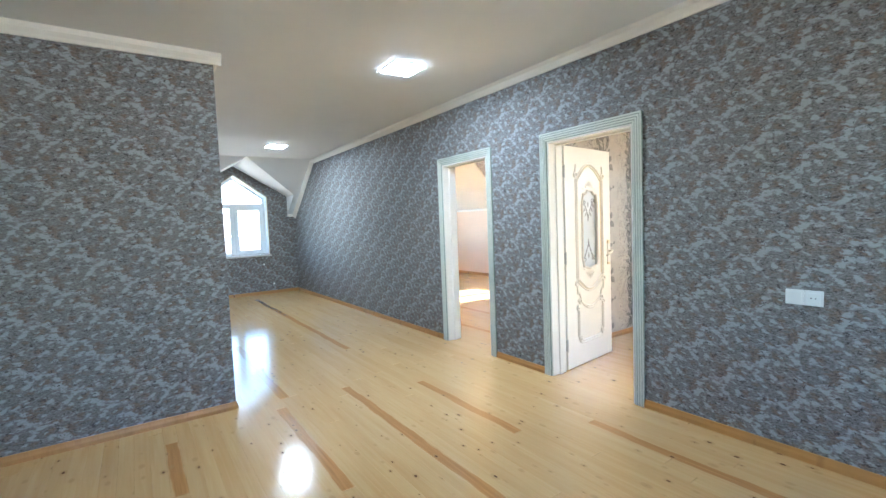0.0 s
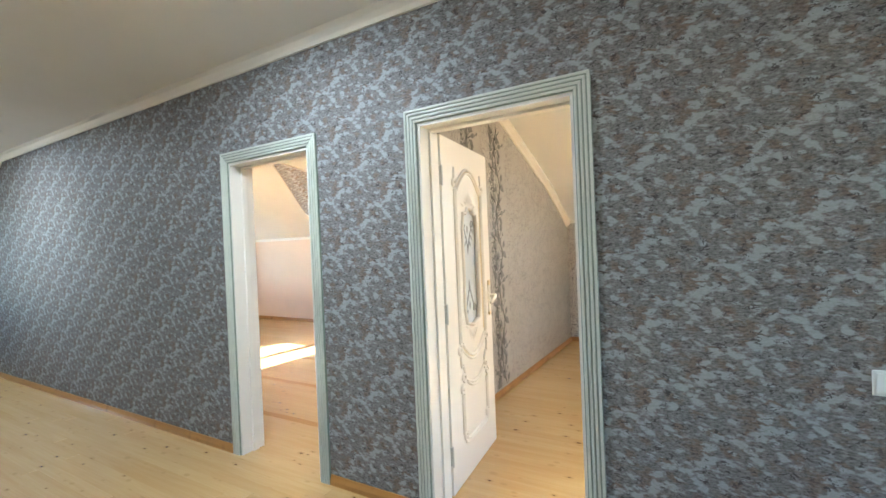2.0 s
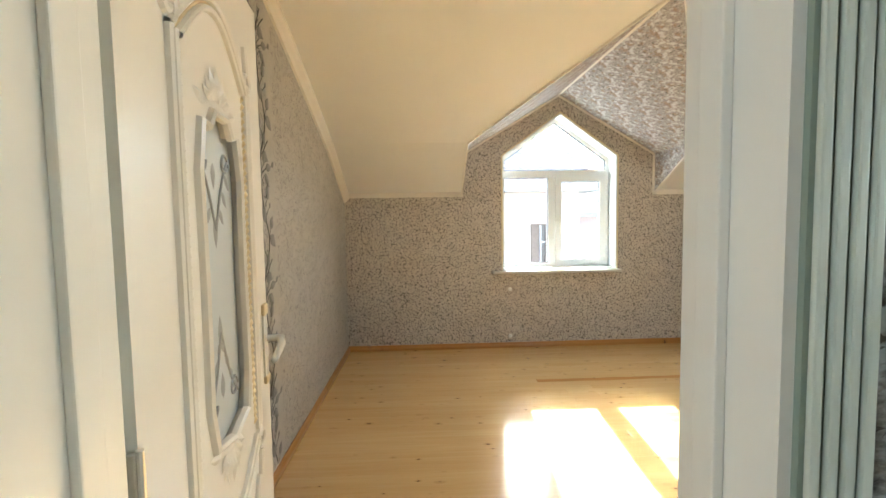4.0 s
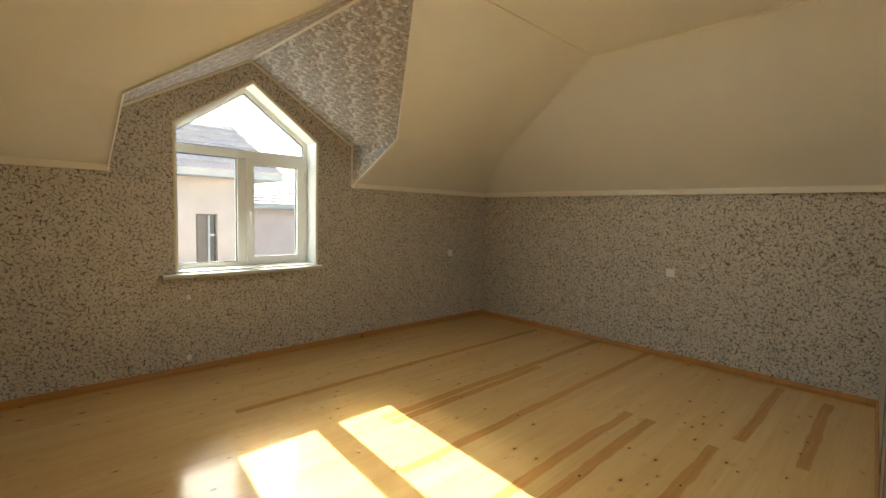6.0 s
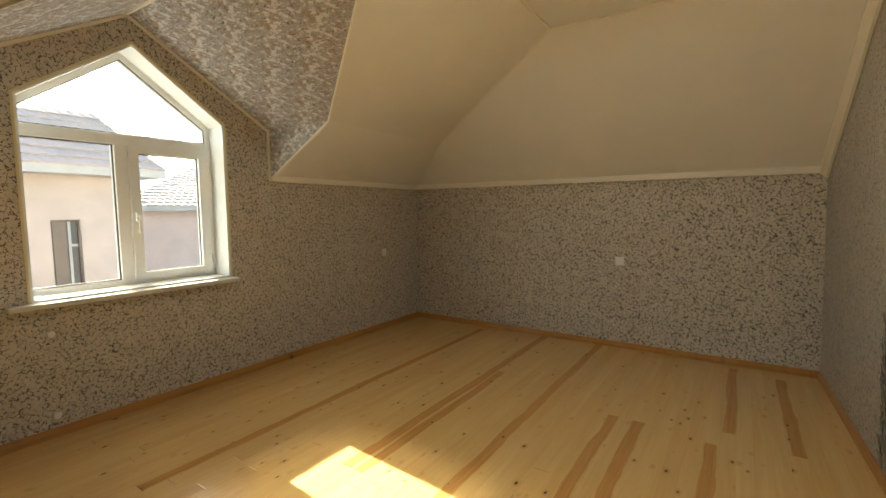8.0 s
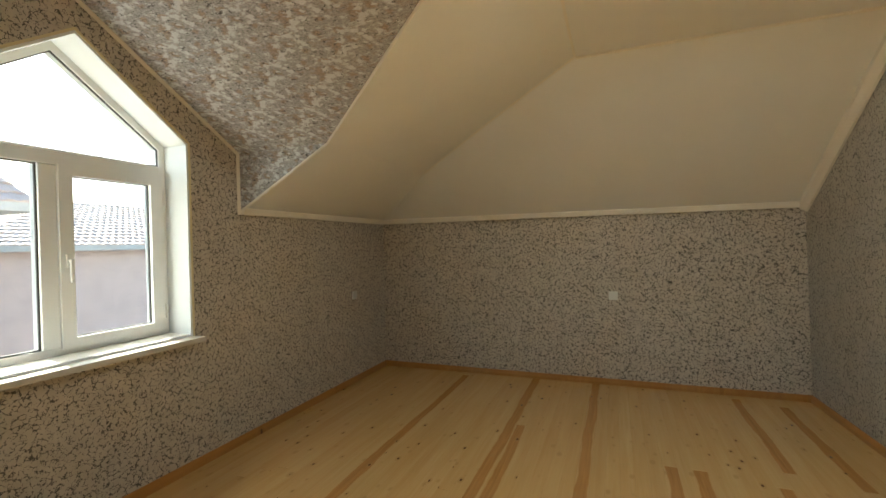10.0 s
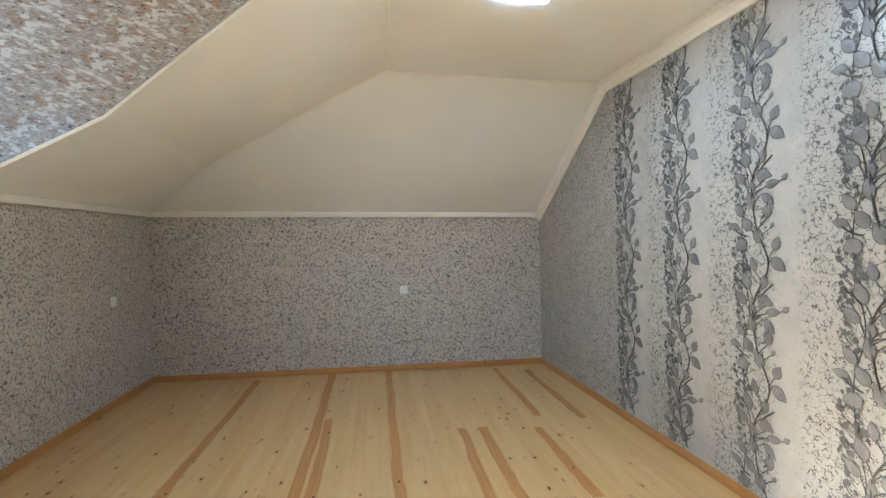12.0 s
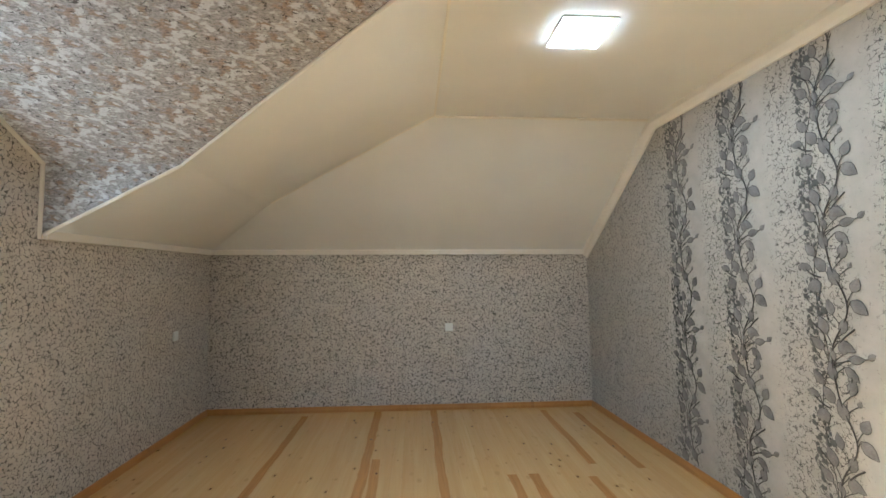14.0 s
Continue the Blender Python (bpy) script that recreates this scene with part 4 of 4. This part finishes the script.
for k in range(5):
    y = VINE_FIRST_Y + 0.545 * k
    tilt = math.degrees(math.atan(0.0382)) if y < -1.5 else 0.0
    if y < -0.05:
        vine(pose(xr(y) + 0.004, y, 0, math.degrees(math.atan(LEAN)), 0, 90 + tilt), CEIL_R - 0.07 - (max(0, far_y(CEIL_R) - y + 0.15) * 0.72), 0.02)
for k in range(3):
    x = VINE_FIRST_X + 0.545 * k
    vine(pose(x, YP - 0.003, 0), min(CEIL_R - 0.09, 2.45), 0.05)

# ---- outside ----
STUCCO = plaster("beige_stucco", (0.50, 0.43, 0.41), 0.9, 0.16)
PINK = plaster("pink_stucco", (0.52, 0.42, 0.41), 0.9, 0.12)
TILES = plaster("metal_roof_tile", (0.50, 0.40, 0.37), 0.6, 0.2)
FASCIA = plaster("grey_fascia", (0.42, 0.42, 0.43), 0.6, 0.2)
SHUTTER = plaster("brown_shutter", (0.20, 0.16, 0.14), 0.7, 0.3)
DARK_WIN = plaster("dark_window", (0.10, 0.10, 0.11), 0.2)
EARTH = plaster("dusty_ground", (0.46, 0.41, 0.34), 0.95, 0.25)
bm = bmesh.new()
bmesh.ops.create_grid(bm, x_segments=2, y_segments=2, size=3000, matrix=Matrix.Translation((0, 0, -3.3)))
structure("ground", bm, EARTH, "dusty bare ground round the houses", "ground")


def tiled(bm, corner, along, up, width, length, cut0, cut1):
    """Roof plane of stepped wavy tiles; cut0, cut1: how far the hips lean in per metre up."""
    along, up = Vector(along).normalized(), Vector(up).normalized()
    nrm = along.cross(up)
    nrm = nrm if nrm.z > 0 else -nrm
    rows = int(length / 0.35)
    for r in range(rows):
        a0, a1 = cut0 * r * 0.35, width - cut1 * r * 0.35
        if a1 - a0 < 0.2:
            break
        cols = max(2, int((a1 - a0) / 0.055))
        b0, b1 = cut0 * (r + 1) * 0.35, width - cut1 * (r + 1) * 0.35
        prev = None
        for c in range(cols + 1):
            s = a0 + (a1 - a0) * c / cols
            wave = 0.013 * math.sin(s * 2 * math.pi / 0.22)
            p = Vector(corner) + along * s + up * r * 0.35
            col = [bm.verts.new(p + nrm * (0.035 + wave)), bm.verts.new(Vector(corner) + along * (b0 + (b1 - b0) * c / cols) + up * (r + 1.03) * 0.35 + nrm * wave), bm.verts.new(p + nrm * -0.01)]
            if prev:
                bm.faces.new((prev[0], col[0], col[1], prev[1]))
                bm.faces.new((prev[2], col[2], col[0], prev[0]))
            prev = col


def house(name, label, m, width, deep, eave, rise_h, wall_mat, windows, hip=None):
    """Front wall along x at y = 0, facing -y; hipped tiled roof."""
    h = thing(name, label, "house", m)
    part("wall", prism(bmesh.new(), rect(0, width, -3.3, eave), [rect(a, b, c, d) for a, b, c, d in windows], (0, 0, 0), X, Z, (0, 0.3, 0)), wall_mat, h)
    bm = box(bmesh.new(), 0, 0.3, 0.3, deep, -3.3, eave)
    box(bm, width - 0.3, width, 0.3, deep, -3.3, eave)
    box(bm, 0.3, width - 0.3, deep - 0.3, deep, -3.3, eave)
    part("wall", bm, wall_mat, h)
    o = 0.55
    bm = box(bmesh.new(), -o, width + o, -o, deep + o, eave - 0.06, eave + 0.1, 0.01)
    part("fascia", bm, FASCIA, h, "pale boxed eaves")
    bm = bmesh.new()
    half = deep / 2 + o
    hip = hip or half
    ln, ln_end = math.hypot(half, rise_h), math.hypot(hip, rise_h)
    for y0, sg in ((-o, 1), (deep + o, -1)):
        tiled(bm, (-o, y0, eave + 0.1), (1, 0, 0), (0, sg * half, rise_h), width + 2 * o, ln, hip / ln, hip / ln)
    for x0, sg in ((width + o, -1), (-o, 1)):
        tiled(bm, (x0, -o, eave + 0.1), (0, 1, 0), (sg * hip, 0, rise_h), deep + 2 * o, ln_end, half / ln_end, half / ln_end)
    part("roof", bm, TILES, h, "reddish grey metal tile roof")
    for a, b, c, d in windows:
        w = part("window", ring(bmesh.new(), rect(a, b, c, d), rect(a + 0.03, b - 0.03, c + 0.03, d - 0.03), 0.06, 0.16), SHUTTER, h)
        mid = a + (b - a) * 0.55
        part("shutter", box(bmesh.new(), a + 0.03, mid, 0.05, 0.10, c + 0.03, d - 0.03, 0.01), SHUTTER, w, "brown board shutter")
        part("mullion", box(bmesh.new(), mid + 0.01, mid + 0.06, 0.05, 0.118, c + 0.04, d - 0.04), FASCIA, w)
        part("crossbar", box(bmesh.new(), mid + 0.061, b - 0.04, 0.06, 0.117, (c + d) / 2 + 0.12, (c + d) / 2 + 0.17), FASCIA, w)
        part("pane", box(bmesh.new(), mid + 0.061, b - 0.032, 0.12, 0.14, c + 0.032, d - 0.032), DARK_WIN, w)
    return h


house("house", "beige stucco house with a hipped metal tile roof", pose(12.0, 8.0, 0, 0, 0, -90), 11.92, 4.1, 2.17, 1.58, STUCCO, ((10.56, 11.04, -0.1, 1.23),), 0.52)
house("house", "pink stucco house with a hipped metal tile roof", pose(16.5, -5.55, 0, 0, 0, -90), 16, 9.0, 1.47, 1.75, PINK, ())
house("house", "pale stucco house seen from the hall window", pose(-7.0, 22, 0), 11, 8.0, 0.9, 2.0, STUCCO, ((4.0, 5.0, -1.2, 0.2),))

# ---- pine floor boards, last ----
BOARD = 0.08


def board_mesh(name, mat):
    b = bmesh.new()
    box(b, 0.0006, 0.9994, 0.0, 1.0, -0.02, 0.0)
    top = [e for e in b.edges if all(v.co.z > -0.001 for v in e.verts)]
    bmesh.ops.bevel(b, geom=top, offset=0.0015, segments=1, affect="EDGES")
    return mesh_of(name, b, mat)


def boards(floor_label, name, x0, x1, y0, y1, red, rng, cut):
    """Boards along y between x0 and x1. red: (x, from, to) of heartwood boards."""
    top = tagged(new(name), floor_label, "floor", kind="structure")
    light, heart = board_mesh("board", PINE), board_mesh("heartwood_board", PINE_RED)
    n = math.ceil((x1 - x0) / BOARD)
    for i in range(n):
        a = x0 + i * BOARD
        w = min(BOARD, x1 - a)
        spans = []
        reds = sorted((max(r0, y0), min(r1, y1)) for rx, r0, r1 in red if a <= rx < a + w)
        y = y0
        for r0, r1 in reds:
            spans += [(y, r0, light), (r0, r1, heart)]
            y = r1
        spans.append((y, y1, light))
        for s0, s1, me in spans:
            cuts = [s0]
            while cuts[-1] < s1 - cut * 1.35 and me is light:
                cuts.append(cuts[-1] + rng.uniform(0.6, 1.0) * cut)
            cuts.append(s1)
            for c0, c1 in zip(cuts, cuts[1:]):
                if c1 - c0 < 0.02:
                    continue
                ob = new("plank", me)
                ob.parent = top
                ob.location = (a, c0 + 0.0008, 0)
                ob.scale = (w, c1 - c0 - 0.0016, 1)


boards("varnished pine board floor with red heartwood streaks", "floor_room_boards", 0.0, XW, YF, YP,
       ((1.97, -4.1, -0.9), (2.50, -4.1, -1.2), (2.42, -2.9, -1.2), (1.50, -2.57, -0.9), (1.34, -2.57, -0.7), (3.28, -4.0, -0.5), (0.83, -4.0, -2.7), (0.55, -3.9, -2.6), (0.95, -2.5, -1.6)),
       random.Random(3), 3.6)
boards("varnished pine board floor of the hall", "floor_hall_boards", WEST, 0.0, SOUTH, YE,
       ((-1.53, -0.9, 1.8), (-2.08, 0.4, 1.7), (-1.98, 1.9, 3.9), (-1.05, 2.9, 7.4), (-2.78, 0.9, 1.6), (-0.98, 0.3, 1.5), (-0.45, -1.2, 0.1)), random.Random(7), 4.2)
boards("varnished pine board floor of the second room", "floor_second_room_boards", 0.0, XW, YP + 0.0, YE2 - 0.1, ((0.6, 1.4, 3.2), (1.3, 2.0, 5.0), (2.1, 1.4, 4.2)), random.Random(9), 4.0)
